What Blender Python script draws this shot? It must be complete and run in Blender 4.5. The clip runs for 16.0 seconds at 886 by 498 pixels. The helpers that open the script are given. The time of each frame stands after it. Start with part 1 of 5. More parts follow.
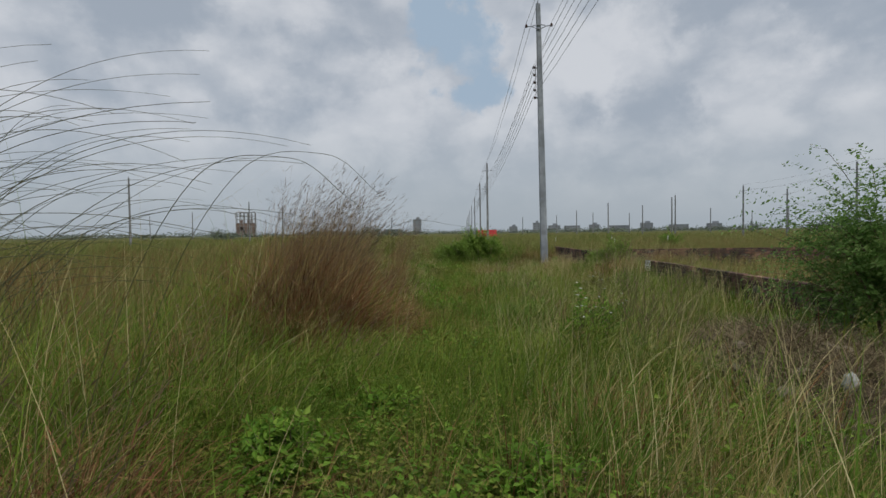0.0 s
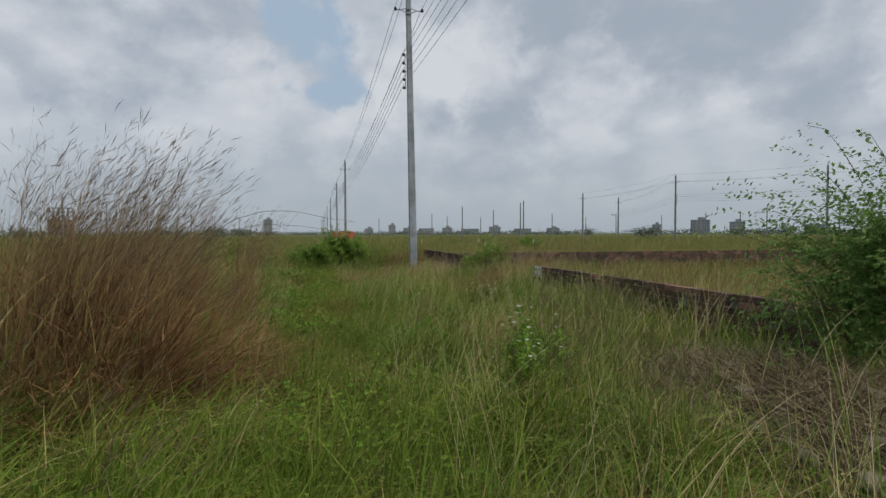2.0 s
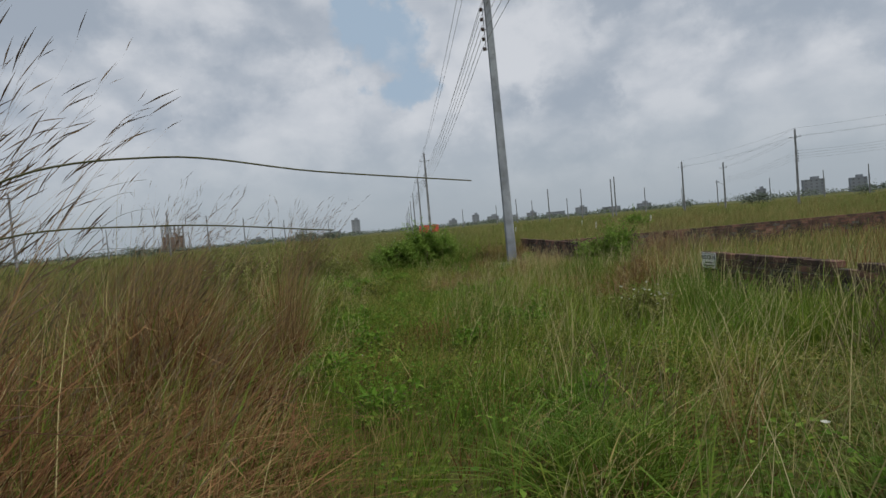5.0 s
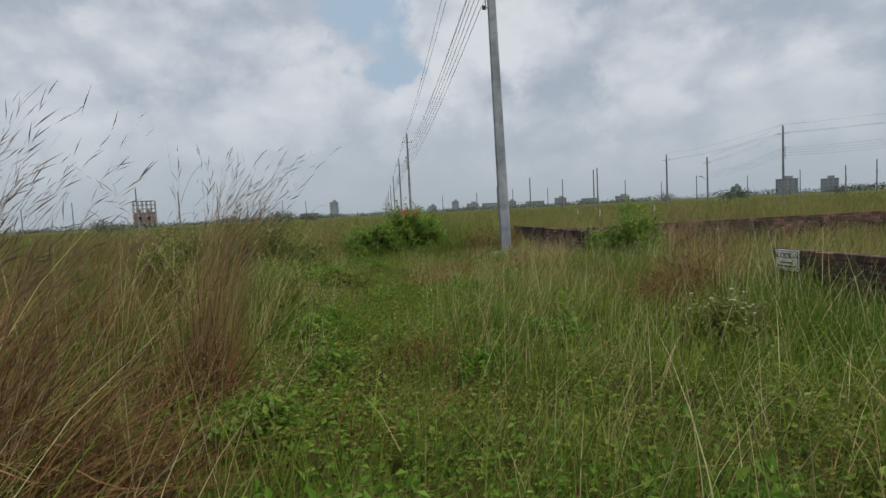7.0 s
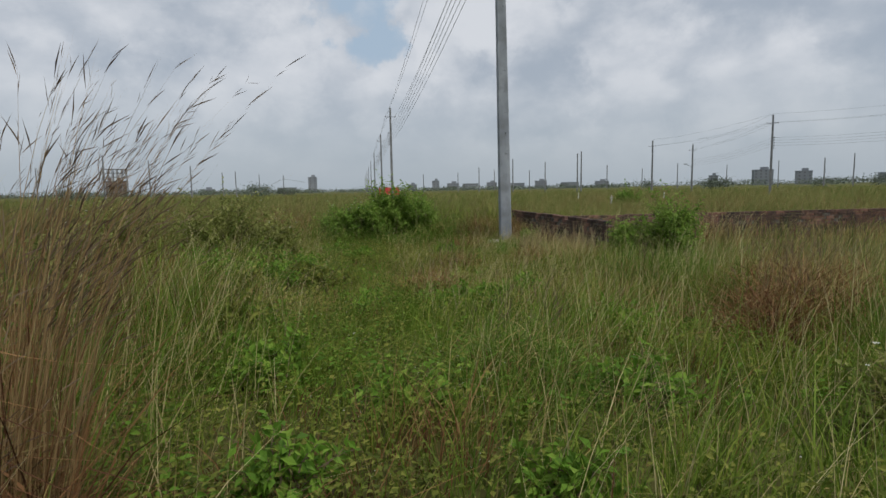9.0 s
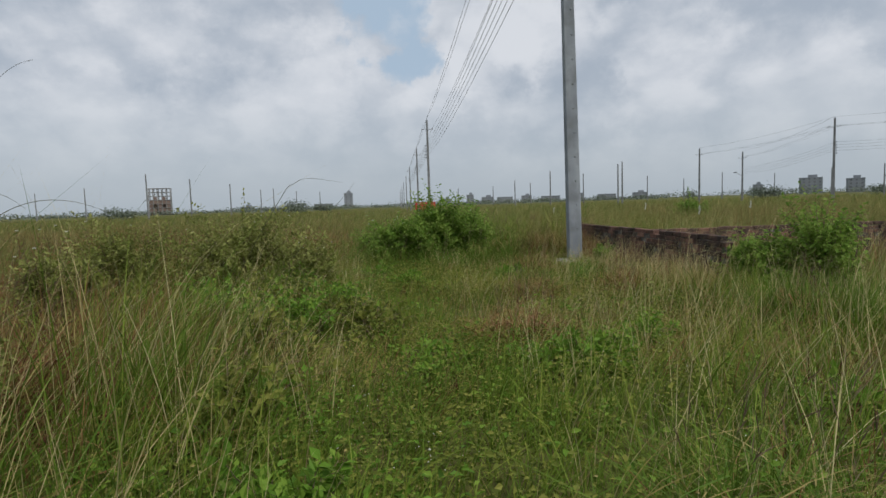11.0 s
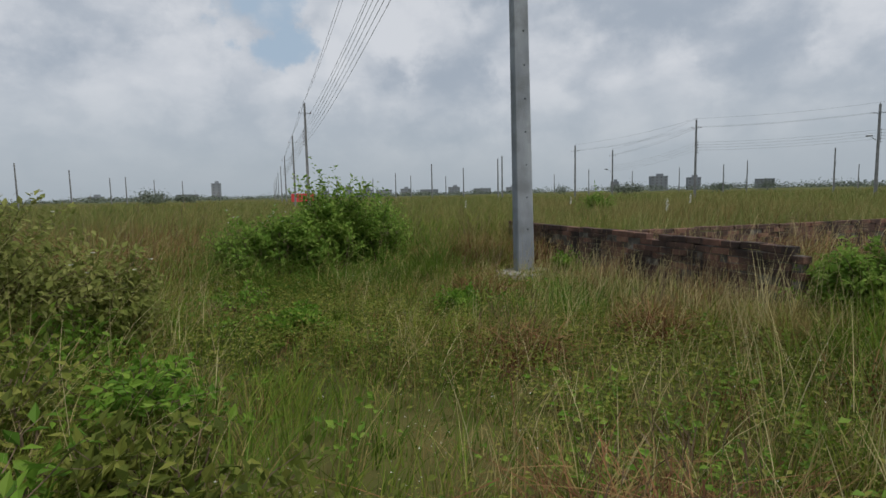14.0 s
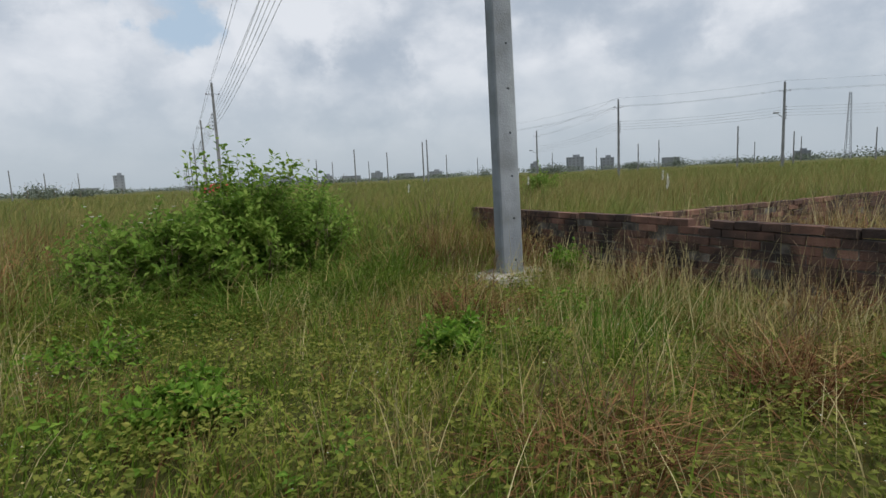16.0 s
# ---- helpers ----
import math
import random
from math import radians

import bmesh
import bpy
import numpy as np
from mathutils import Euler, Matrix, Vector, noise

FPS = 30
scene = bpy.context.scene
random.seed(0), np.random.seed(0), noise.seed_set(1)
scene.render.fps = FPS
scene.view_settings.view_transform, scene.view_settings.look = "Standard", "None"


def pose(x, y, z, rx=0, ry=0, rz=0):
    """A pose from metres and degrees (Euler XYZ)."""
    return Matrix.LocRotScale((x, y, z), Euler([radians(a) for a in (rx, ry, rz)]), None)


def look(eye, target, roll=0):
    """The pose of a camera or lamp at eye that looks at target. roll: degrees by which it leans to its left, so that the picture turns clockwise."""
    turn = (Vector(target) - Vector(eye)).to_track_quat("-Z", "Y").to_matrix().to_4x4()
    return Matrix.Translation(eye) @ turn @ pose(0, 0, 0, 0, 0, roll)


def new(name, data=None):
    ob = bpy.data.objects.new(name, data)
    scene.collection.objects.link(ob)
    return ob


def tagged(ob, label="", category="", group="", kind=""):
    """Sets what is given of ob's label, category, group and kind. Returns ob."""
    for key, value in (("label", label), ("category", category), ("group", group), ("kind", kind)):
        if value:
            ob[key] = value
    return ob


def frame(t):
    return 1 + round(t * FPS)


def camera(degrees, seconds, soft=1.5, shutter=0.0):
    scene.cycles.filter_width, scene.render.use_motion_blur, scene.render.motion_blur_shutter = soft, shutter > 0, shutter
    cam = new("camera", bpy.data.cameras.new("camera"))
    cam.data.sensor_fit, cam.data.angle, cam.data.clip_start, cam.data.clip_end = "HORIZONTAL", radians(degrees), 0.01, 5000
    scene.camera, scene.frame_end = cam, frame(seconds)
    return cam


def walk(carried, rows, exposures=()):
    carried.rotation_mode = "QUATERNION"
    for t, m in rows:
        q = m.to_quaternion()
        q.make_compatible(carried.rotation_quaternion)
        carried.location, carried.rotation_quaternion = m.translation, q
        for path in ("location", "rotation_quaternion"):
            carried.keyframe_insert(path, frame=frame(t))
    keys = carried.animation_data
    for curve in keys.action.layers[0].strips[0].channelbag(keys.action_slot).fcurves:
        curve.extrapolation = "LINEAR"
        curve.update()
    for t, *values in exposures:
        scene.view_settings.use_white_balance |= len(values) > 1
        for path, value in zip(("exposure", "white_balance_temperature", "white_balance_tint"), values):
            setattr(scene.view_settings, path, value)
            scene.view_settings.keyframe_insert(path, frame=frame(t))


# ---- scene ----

cam = camera(78.2, 16.0)
PATH = [
    (0, (-0.318, -4.729, 1.493), (-0.387, -2.731, 1.433), -0.81),
    (0.5, (-0.387, -4.184, 1.500), (-0.442, -2.185, 1.449), -0.80),
    (1, (-0.588, -3.692, 1.457), (-0.539, -1.693, 1.405), -1.23),
    (1.5, (-0.594, -3.154, 1.463), (-0.322, -1.174, 1.404), -3.31),
    (2, (-0.551, -2.538, 1.472), (-0.096, -0.591, 1.415), -0.13),
    (2.5, (-0.495, -2.022, 1.512), (-0.043, -0.074, 1.465), -0.87),
    (3, (-0.360, -1.465, 1.507), (-0.102, 0.518, 1.512), -0.88),
    (3.2, (-0.361, -1.204, 1.540), (-0.233, 0.791, 1.550), -0.29),
    (5.3, (-0.372, 0.878, 1.468), (-0.223, 2.870, 1.378), -5.18),
    (5.5, (-0.373, 1.001, 1.445), (-0.212, 2.992, 1.353), -4.66),
    (6, (-0.314, 1.661, 1.435), (-0.088, 3.644, 1.321), -1.54),
    (6.5, (-0.422, 2.231, 1.434), (-0.199, 4.215, 1.317), -2.09),
    (7, (-0.435, 2.768, 1.401), (-0.215, 4.751, 1.261), -2.97),
    (7.5, (-0.483, 3.280, 1.382), (-0.220, 5.254, 1.205), -2.17),
    (8, (-0.561, 3.758, 1.377), (-0.290, 5.731, 1.195), -1.90),
    (8.5, (-0.496, 4.371, 1.397), (-0.199, 6.338, 1.198), -1.25),
    (9, (-0.510, 4.835, 1.437), (-0.215, 6.801, 1.219), -1.02),
    (9.5, (-0.524, 5.343, 1.429), (-0.270, 7.320, 1.262), -0.88),
    (9.7, (-0.524, 5.526, 1.427), (-0.404, 7.520, 1.326), -0.86),
    (12, (-0.844, 8.069, 1.370), (-0.589, 10.042, 1.157), -2.48),
    (12.5, (-0.758, 8.707, 1.389), (-0.378, 10.659, 1.172), -1.84),
    (13, (-0.745, 9.383, 1.398), (-0.169, 11.283, 1.151), -2.53),
    (13.5, (-0.711, 9.908, 1.394), (-0.117, 11.798, 1.120), -2.09),
    (14, (-0.726, 10.497, 1.364), (-0.124, 12.394, 1.163), -1.23),
    (14.5, (-0.739, 11.091, 1.384), (-0.118, 12.985, 1.216), -1.49),
    (15, (-0.680, 11.605, 1.367), (-0.049, 13.496, 1.203), -3.21),
    (15.5, (-0.636, 12.168, 1.310), (0.045, 14.039, 1.113), -2.20),
    (16, (-0.424, 12.783, 1.317), (0.426, 14.574, 1.053), -2.79),
]
walk(cam, [(t, look(eye, target, roll)) for t, eye, target, roll in PATH],
     [(0.0, -0.18), (2.0, -0.12), (3.0, -0.18), (6.2, -0.12), (7.5, -0.02), (9.0, -0.06), (9.5, 0.0), (12.5, -0.02), (14.5, -0.13), (15.5, 0.05), (16.0, 0.15)])

# ---- world, sun ----
SUN_EL, SUN_AZ = radians(62), radians(140)
world = bpy.data.worlds.new("sky")
scene.world = world
world.use_nodes = True
wn, wl = world.node_tree.nodes, world.node_tree.links
wn.clear()


def wnode(kind, **kw):
    n = wn.new(kind)
    for k, v in kw.items():
        n.inputs[k].default_value = v
    return n


def wmath(op, a, b=None, clamp=False):
    n = wn.new("ShaderNodeMath")
    n.operation, n.use_clamp = op, clamp
    for i, v in enumerate((a, b)):
        if v is None:
            continue
        if isinstance(v, (int, float)):
            n.inputs[i].default_value = v
        else:
            wl.new(v, n.inputs[i])
    return n.outputs[0]


def wmix(fac, a, b):
    n = wn.new("ShaderNodeMix")
    n.data_type = "RGBA"
    for sock, v in ((n.inputs[0], fac), (n.inputs[6], a), (n.inputs[7], b)):
        if isinstance(v, (int, float, tuple)):
            sock.default_value = v
        else:
            wl.new(v, sock)
    return n.outputs[2]


def sky_dir(az, el):
    a, e = radians(az), radians(el)
    return (math.sin(a) * math.cos(e), math.cos(a) * math.cos(e), math.sin(e))


tex = wn.new("ShaderNodeTexCoord")
sky = wn.new("ShaderNodeTexSky")
sky.sky_type, sky.sun_disc = "NISHITA", False
sky.sun_elevation, sky.sun_rotation = SUN_EL, SUN_AZ
sky.air_density, sky.dust_density = 1.0, 2.5
sep = wn.new("ShaderNodeSeparateXYZ")
wl.new(tex.outputs["Generated"], sep.inputs[0])
zz = wmath("MAXIMUM", sep.outputs[2], 0.0)
comb = wn.new("ShaderNodeCombineXYZ")
wl.new(wmath("MULTIPLY", sep.outputs[0], 1.9), comb.inputs[0])
wl.new(wmath("MULTIPLY", sep.outputs[1], 1.9), comb.inputs[1])
wl.new(wmath("MULTIPLY", zz, 3.0), comb.inputs[2])


def cloud_noise(scale, detail, rough, dist, off):
    mp = wn.new("ShaderNodeMapping")
    mp.inputs["Location"].default_value = off
    wl.new(comb.outputs[0], mp.inputs["Vector"])
    n = wnode("ShaderNodeTexNoise", Scale=scale, Detail=detail, Roughness=rough, Distortion=dist)
    wl.new(mp.outputs[0], n.inputs["Vector"])
    return n.outputs["Fac"]


wob = wnode("ShaderNodeTexNoise", Scale=7.0, Detail=6.0, Roughness=0.62)
wl.new(tex.outputs["Generated"], wob.inputs["Vector"])
wofs = wn.new("ShaderNodeVectorMath")
wofs.operation = "MULTIPLY_ADD"
wofs.inputs[1].default_value, wofs.inputs[2].default_value = (0.30, 0.30, 0.22), (-0.15, -0.15, -0.11)
wl.new(wob.outputs["Color"], wofs.inputs[0])
wadd = wn.new("ShaderNodeVectorMath")
wl.new(tex.outputs["Generated"], wadd.inputs[0])
wl.new(wofs.outputs[0], wadd.inputs[1])
wnor = wn.new("ShaderNodeVectorMath")
wnor.operation = "NORMALIZE"
wl.new(wadd.outputs[0], wnor.inputs[0])


def lobe(az, el, size):
    """A soft round bank in the sky, 1 at its middle."""
    dot = wn.new("ShaderNodeVectorMath")
    dot.operation = "DOT_PRODUCT"
    dot.inputs[1].default_value = sky_dir(az, el)
    wl.new(wnor.outputs[0], dot.inputs[0])
    n = wn.new("ShaderNodeMapRange")
    n.interpolation_type = "SMOOTHSTEP"
    n.inputs["From Min"].default_value = math.cos(radians(size))
    n.inputs["From Max"].default_value = 1.0 - 0.25 * (1.0 - math.cos(radians(size)))
    wl.new(dot.outputs["Value"], n.inputs["Value"])
    return n.outputs["Result"]


def total(items):
    acc = items[0]
    for it in items[1:]:
        acc = wmath("ADD", acc, it)
    return acc


big = cloud_noise(2.6, 5.0, 0.5, 0.15, (3.1, 0.7, 0.0))
fine = cloud_noise(8.0, 7.0, 0.55, 0.2, (7.7, 2.2, 0.0))
puff = wn.new("ShaderNodeTexVoronoi")
puff.feature = "SMOOTH_F1"
puff.inputs["Scale"].default_value, puff.inputs["Smoothness"].default_value = 5.0, 0.55
pofs = wn.new("ShaderNodeVectorMath")
pofs.operation = "MULTIPLY_ADD"
pofs.inputs[1].default_value = (0.35, 0.35, 0.35)
pnoise = wnode("ShaderNodeTexNoise", Scale=5.0, Detail=7.0, Roughness=0.6)
wl.new(comb.outputs[0], pnoise.inputs["Vector"])
wl.new(pnoise.outputs["Color"], pofs.inputs[0])
wl.new(comb.outputs[0], pofs.inputs[2])
wl.new(pofs.outputs[0], puff.inputs["Vector"])
billow = wmath("SUBTRACT", 1.0, wmath("MULTIPLY", puff.outputs["Distance"], 1.15))
shape = total([wmath("MULTIPLY", big, 0.40), wmath("MULTIPLY", fine, 0.26), wmath("MULTIPLY", billow, 0.31)])
# bright cumulus heads and darker cloud bases, as they stand round the horizon
bright = total([lobe(*v) for v in ((-18.5, 20, 8), (27, 14.5, 7), (11, 16.5, 6.5), (-9, 12, 7), (2.5, 23, 6), (16, 16, 6), (-27, 13, 8), (28, 6.5, 5), (5, 13, 5),
                                   (38, 9, 7), (58, 16, 9), (-45, 18, 12))])
dark = total([lobe(*v) for v in ((-20, 15, 5), (-29, 20, 8), (28, 21.5, 9), (38, 19, 9), (46, 15, 8), (19, 24, 8), (18, 10, 6), (-13, 17, 5), (-40, 26, 16), (0, 40, 18), (60, 9, 6), (70, 24, 14))])
gap = total([lobe(*v) for v in ((-1.5, 20.5, 5.2), (-1, 25, 5.5), (1.5, 14.5, 3.6))])
tone = wmath("ADD", wmath("MULTIPLY", wmath("SUBTRACT", shape, 0.5), 2.4), 0.43)
tone = wmath("ADD", tone, wmath("MULTIPLY", bright, 0.27))
tone = wmath("SUBTRACT", tone, wmath("MULTIPLY", dark, 0.27))
crisp = wn.new("ShaderNodeMapRange")
crisp.interpolation_type = "SMOOTHSTEP"
crisp.inputs["From Min"].default_value, crisp.inputs["From Max"].default_value = -0.22, 1.08
wl.new(tone, crisp.inputs["Value"])
tone = crisp.outputs["Result"]
cloud = wmix(tone, (0.405, 0.462, 0.54, 1), (0.73, 0.755, 0.80, 1))
blue = wmix(1.0, (0, 0, 0, 1), (0.41, 0.525, 0.655, 1))
cover = wmath("SUBTRACT", 1.0, wmath("MULTIPLY", wmath("MULTIPLY", gap, 1.3), wmath("SUBTRACT", 1.55, wmath("MULTIPLY", shape, 1.7))), True)
deck = wmix(cover, blue, cloud)
low = wn.new("ShaderNodeMapRange")
low.inputs["From Min"].default_value, low.inputs["From Max"].default_value = 0.01, 0.20
wl.new(zz, low.inputs["Value"])
deck = wmix(low.outputs[0], (0.44, 0.50, 0.56, 1), deck)
skyscale = wn.new("ShaderNodeVectorMath")
skyscale.operation = "SCALE"
skyscale.inputs["Scale"].default_value = 0.09
wl.new(sky.outputs[0], skyscale.inputs[0])
final = wmix(0.90, skyscale.outputs[0], deck)
bg = wn.new("ShaderNodeBackground")
bg.inputs["Strength"].default_value = 1.0
wl.new(final, bg.inputs["Color"])
wout = wn.new("ShaderNodeOutputWorld")
wl.new(bg.outputs[0], wout.inputs["Surface"])

sun = new("sun", bpy.data.lights.new("sun", "SUN"))
sun.data.energy, sun.data.angle, sun.data.color = 2.7, radians(20), (1.0, 0.95, 0.87)
sun.matrix_world = look((0, 0, 0), (-math.sin(SUN_AZ) * math.cos(SUN_EL), -math.cos(SUN_AZ) * math.cos(SUN_EL), -math.sin(SUN_EL)))


# ---- materials ----
def material(name, colors, rough=0.7, scale=3.0, detail=5.0, bump=0.0, bump_scale=40.0, metal=0.0, island=0.0,
             translucent=0.0, stretch=(1, 1, 1), patch=None, spec=0.12, randomness=0.0):
    """colors: ramp stops (place, rgb), read by a noise in metres, by chance per piece or both."""
    m = bpy.data.materials.new(name)
    m.use_nodes = True
    nt = m.node_tree
    nd, lk = nt.nodes, nt.links
    p = nd["Principled BSDF"]
    p.inputs["Roughness"].default_value, p.inputs["Metallic"].default_value = rough, metal
    p.inputs["Specular IOR Level"].default_value = spec
    tc = nd.new("ShaderNodeNewGeometry")
    mp = nd.new("ShaderNodeMapping")
    mp.inputs["Scale"].default_value = stretch
    lk.new(tc.outputs["Position"], mp.inputs[0])
    nz = nd.new("ShaderNodeTexNoise")
    nz.inputs["Scale"].default_value, nz.inputs["Detail"].default_value = scale, detail
    lk.new(mp.outputs[0], nz.inputs["Vector"])
    spread = nd.new("ShaderNodeMapRange")
    spread.inputs["From Min"].default_value, spread.inputs["From Max"].default_value = 0.28, 0.72
    lk.new(nz.outputs["Fac"], spread.inputs["Value"])
    fac = spread.outputs[0]
    if island or randomness:
        mx = nd.new("ShaderNodeMix")
        mx.inputs[0].default_value = island or randomness
        lk.new(fac, mx.inputs[2])
        if island:
            lk.new(tc.outputs["Random Per Island"], mx.inputs[3])
        else:
            oi = nd.new("ShaderNodeObjectInfo")
            lk.new(oi.outputs["Random"], mx.inputs[3])
        fac = mx.outputs[0]
    ramp = nd.new("ShaderNodeValToRGB")
    while len(ramp.color_ramp.elements) < len(colors):
        ramp.color_ramp.elements.new(0.5)
    for e, (at, c) in zip(ramp.color_ramp.elements, colors):
        e.position, e.color = at, (*c, 1)
    lk.new(fac, ramp.inputs[0])
    col = ramp.outputs[0]
    if patch:
        n2 = nd.new("ShaderNodeTexNoise")
        n2.inputs["Scale"].default_value, n2.inputs["Detail"].default_value = patch[0], 3.0
        lk.new(tc.outputs["Position"], n2.inputs["Vector"])
        r2 = nd.new("ShaderNodeMapRange")
        r2.inputs["From Min"].default_value, r2.inputs["From Max"].default_value = 0.45, 0.65
        r2.inputs["To Max"].default_value = patch[2]
        lk.new(n2.outputs["Fac"], r2.inputs["Value"])
        m2 = nd.new("ShaderNodeMix")
        m2.data_type = "RGBA"
        lk.new(r2.outputs[0], m2.inputs[0])
        lk.new(col, m2.inputs[6])
        m2.inputs[7].default_value = (*patch[1], 1)
        col = m2.outputs[2]
    lk.new(col, p.inputs["Base Color"])
    if bump:
        n3 = nd.new("ShaderNodeTexNoise")
        n3.inputs["Scale"].default_value, n3.inputs["Detail"].default_value = bump_scale, 6.0
        lk.new(tc.outputs["Position"], n3.inputs["Vector"])
        b = nd.new("ShaderNodeBump")
        b.inputs["Strength"].default_value, b.inputs["Distance"].default_value = bump, 0.02
        lk.new(n3.outputs["Fac"], b.inputs["Height"])
        lk.new(b.outputs[0], p.inputs["Normal"])
    if translucent:
        tr = nd.new("ShaderNodeBsdfTranslucent")
        lk.new(col, tr.inputs["Color"])
        ms = nd.new("ShaderNodeMixShader")
        ms.inputs[0].default_value = translucent
        lk.new(p.outputs[0], ms.inputs[1])
        lk.new(tr.outputs[0], ms.inputs[2])
        lk.new(ms.outputs[0], nd["Material Output"].inputs["Surface"])
    return m


M_GROUND = material("field_soil", [(0.0, (0.04, 0.042, 0.014)), (0.5, (0.085, 0.085, 0.026)), (1.0, (0.13, 0.11, 0.04))], 0.95, 0.35, 9.0, 0.6, 6.0, patch=(0.03, (0.09, 0.11, 0.03), 0.8))
M_GREEN = material("green_blade", [(0.0, (0.05, 0.09, 0.014)), (0.5, (0.14, 0.22, 0.028)), (1.0, (0.31, 0.33, 0.06))], 0.6, 0.5, 3.0, island=0.6, translucent=0.27, patch=(0.35, (0.075, 0.165, 0.022), 0.7))
M_FIELD = material("field_blade", [(0.0, (0.085, 0.125, 0.032)), (0.5, (0.155, 0.20, 0.05)), (1.0, (0.26, 0.27, 0.095))], 0.65, 0.25, 3.0, island=0.5, translucent=0.35, patch=(0.09, (0.25, 0.20, 0.085), 0.75))
M_STRAW = material("straw_blade", [(0.0, (0.18, 0.14, 0.05)), (0.6, (0.33, 0.27, 0.10)), (1.0, (0.50, 0.43, 0.20))], 0.7, 0.6, 3.0, island=0.7, translucent=0.25)
M_PALE = material("pale_straw", [(0.0, (0.33, 0.27, 0.12)), (0.6, (0.50, 0.43, 0.22)), (1.0, (0.64, 0.57, 0.34))], 0.6, 0.6, 3.0, island=0.7, translucent=0.2)
M_BROWN = material("brown_blade", [(0.0, (0.045, 0.02, 0.012)), (0.4, (0.145, 0.07, 0.034)), (0.75, (0.29, 0.155, 0.07)), (1.0, (0.48, 0.34, 0.16))], 0.75, 0.8, 3.0, island=0.65, translucent=0.25)
M_GOLD = material("golden_stalk", [(0.0, (0.17, 0.095, 0.045)), (0.5, (0.34, 0.225, 0.105)), (1.0, (0.52, 0.39, 0.20))], 0.75, 0.8, 3.0, island=0.65, translucent=0.3)
M_PLUME = material("seed_plume", [(0.0, (0.11, 0.075, 0.055)), (0.6, (0.22, 0.16, 0.11)), (1.0, (0.36, 0.28, 0.19))], 0.8, 1.0, 3.0, island=0.7, translucent=0.42)
M_REED = material("reed_stalk", [(0.0, (0.05, 0.055, 0.03)), (1.0, (0.13, 0.125, 0.06))], 0.6, 2.0, 3.0, island=0.5)
M_WEED = material("weed_leaf", [(0.0, (0.065, 0.14, 0.02)), (0.5, (0.14, 0.27, 0.032)), (1.0, (0.29, 0.40, 0.07))], 0.5, 0.6, 3.0, island=0.7, translucent=0.425)
M_DWEED = material("dull_weed_leaf", [(0.0, (0.05, 0.07, 0.016)), (0.5, (0.16, 0.195, 0.036)), (1.0, (0.33, 0.325, 0.08))], 0.6, 0.6, 3.0, island=0.7, translucent=0.42)
M_BUSH = material("bush_leaf", [(0.0, (0.085, 0.165, 0.028)), (0.5, (0.18, 0.30, 0.05)), (1.0, (0.32, 0.41, 0.10))], 0.6, 1.5, 3.0, island=0.7, translucent=0.5)
M_BUSH_DULL = material("dull_bush_leaf", [(0.0, (0.10, 0.12, 0.03)), (0.5, (0.21, 0.24, 0.06)), (1.0, (0.36, 0.36, 0.13))], 0.5, 1.5, 3.0, island=0.7, translucent=0.42)
M_TREE = material("shrub_leaflet", [(0.0, (0.075, 0.15, 0.04)), (0.5, (0.15, 0.27, 0.065)), (1.0, (0.29, 0.40, 0.14))], 0.4, 1.5, 3.0, island=0.7, translucent=0.5)
M_PETAL = material("white_petal", [(0.0, (0.55, 0.55, 0.48)), (1.0, (0.8, 0.8, 0.75))], 0.6, 8.0, island=0.5, translucent=0.3)
M_BARK = material("bark", [(0.0, (0.08, 0.06, 0.04)), (1.0, (0.2, 0.15, 0.1))], 0.85, 12.0, 5.0, 0.5, 60.0)
M_CONCRETE = material("pole_concrete", [(0.0, (0.16, 0.18, 0.205)), (0.5, (0.25, 0.275, 0.305)), (1.0, (0.36, 0.39, 0.42))], 0.85, 2.2, 8.0, 0.35, 45.0, stretch=(1, 1, 0.35), patch=(3.0, (0.17, 0.18, 0.185), 0.6))
M_POLE_FAR = material("far_pole_concrete", [(0.0, (0.15, 0.155, 0.16)), (1.0, (0.28, 0.285, 0.29))], 0.85, 1.5, 5.0)
M_PLATE = material("plinth_concrete", [(0.0, (0.17, 0.16, 0.14)), (0.5, (0.30, 0.29, 0.26)), (1.0, (0.46, 0.44, 0.40))], 0.9, 9.0, 8.0, 0.6, 50.0)
M_STEEL = material("galvanised_steel", [(0.0, (0.16, 0.17, 0.18)), (1.0, (0.30, 0.31, 0.33))], 0.5, 10.0, 4.0, metal=0.8)
M_PORCELAIN = material("insulator_glaze", [(0.0, (0.05, 0.03, 0.025)), (1.0, (0.09, 0.06, 0.05))], 0.25, 10.0)
M_WIRE = material("wire", [(0.0, (0.10, 0.105, 0.115)), (1.0, (0.19, 0.20, 0.21))], 0.5, 2.0, metal=0.5)
M_BRICK = material("old_brick", [(0.0, (0.04, 0.031, 0.029)), (0.35, (0.105, 0.069, 0.058)), (0.7, (0.20, 0.11, 0.083)), (0.92, (0.28, 0.165, 0.125)), (1.0, (0.40, 0.34, 0.30))], 0.9, 4.0, 8.0, 0.7, 60.0, randomness=0.5, patch=(2.3, (0.038, 0.034, 0.032), 0.92))
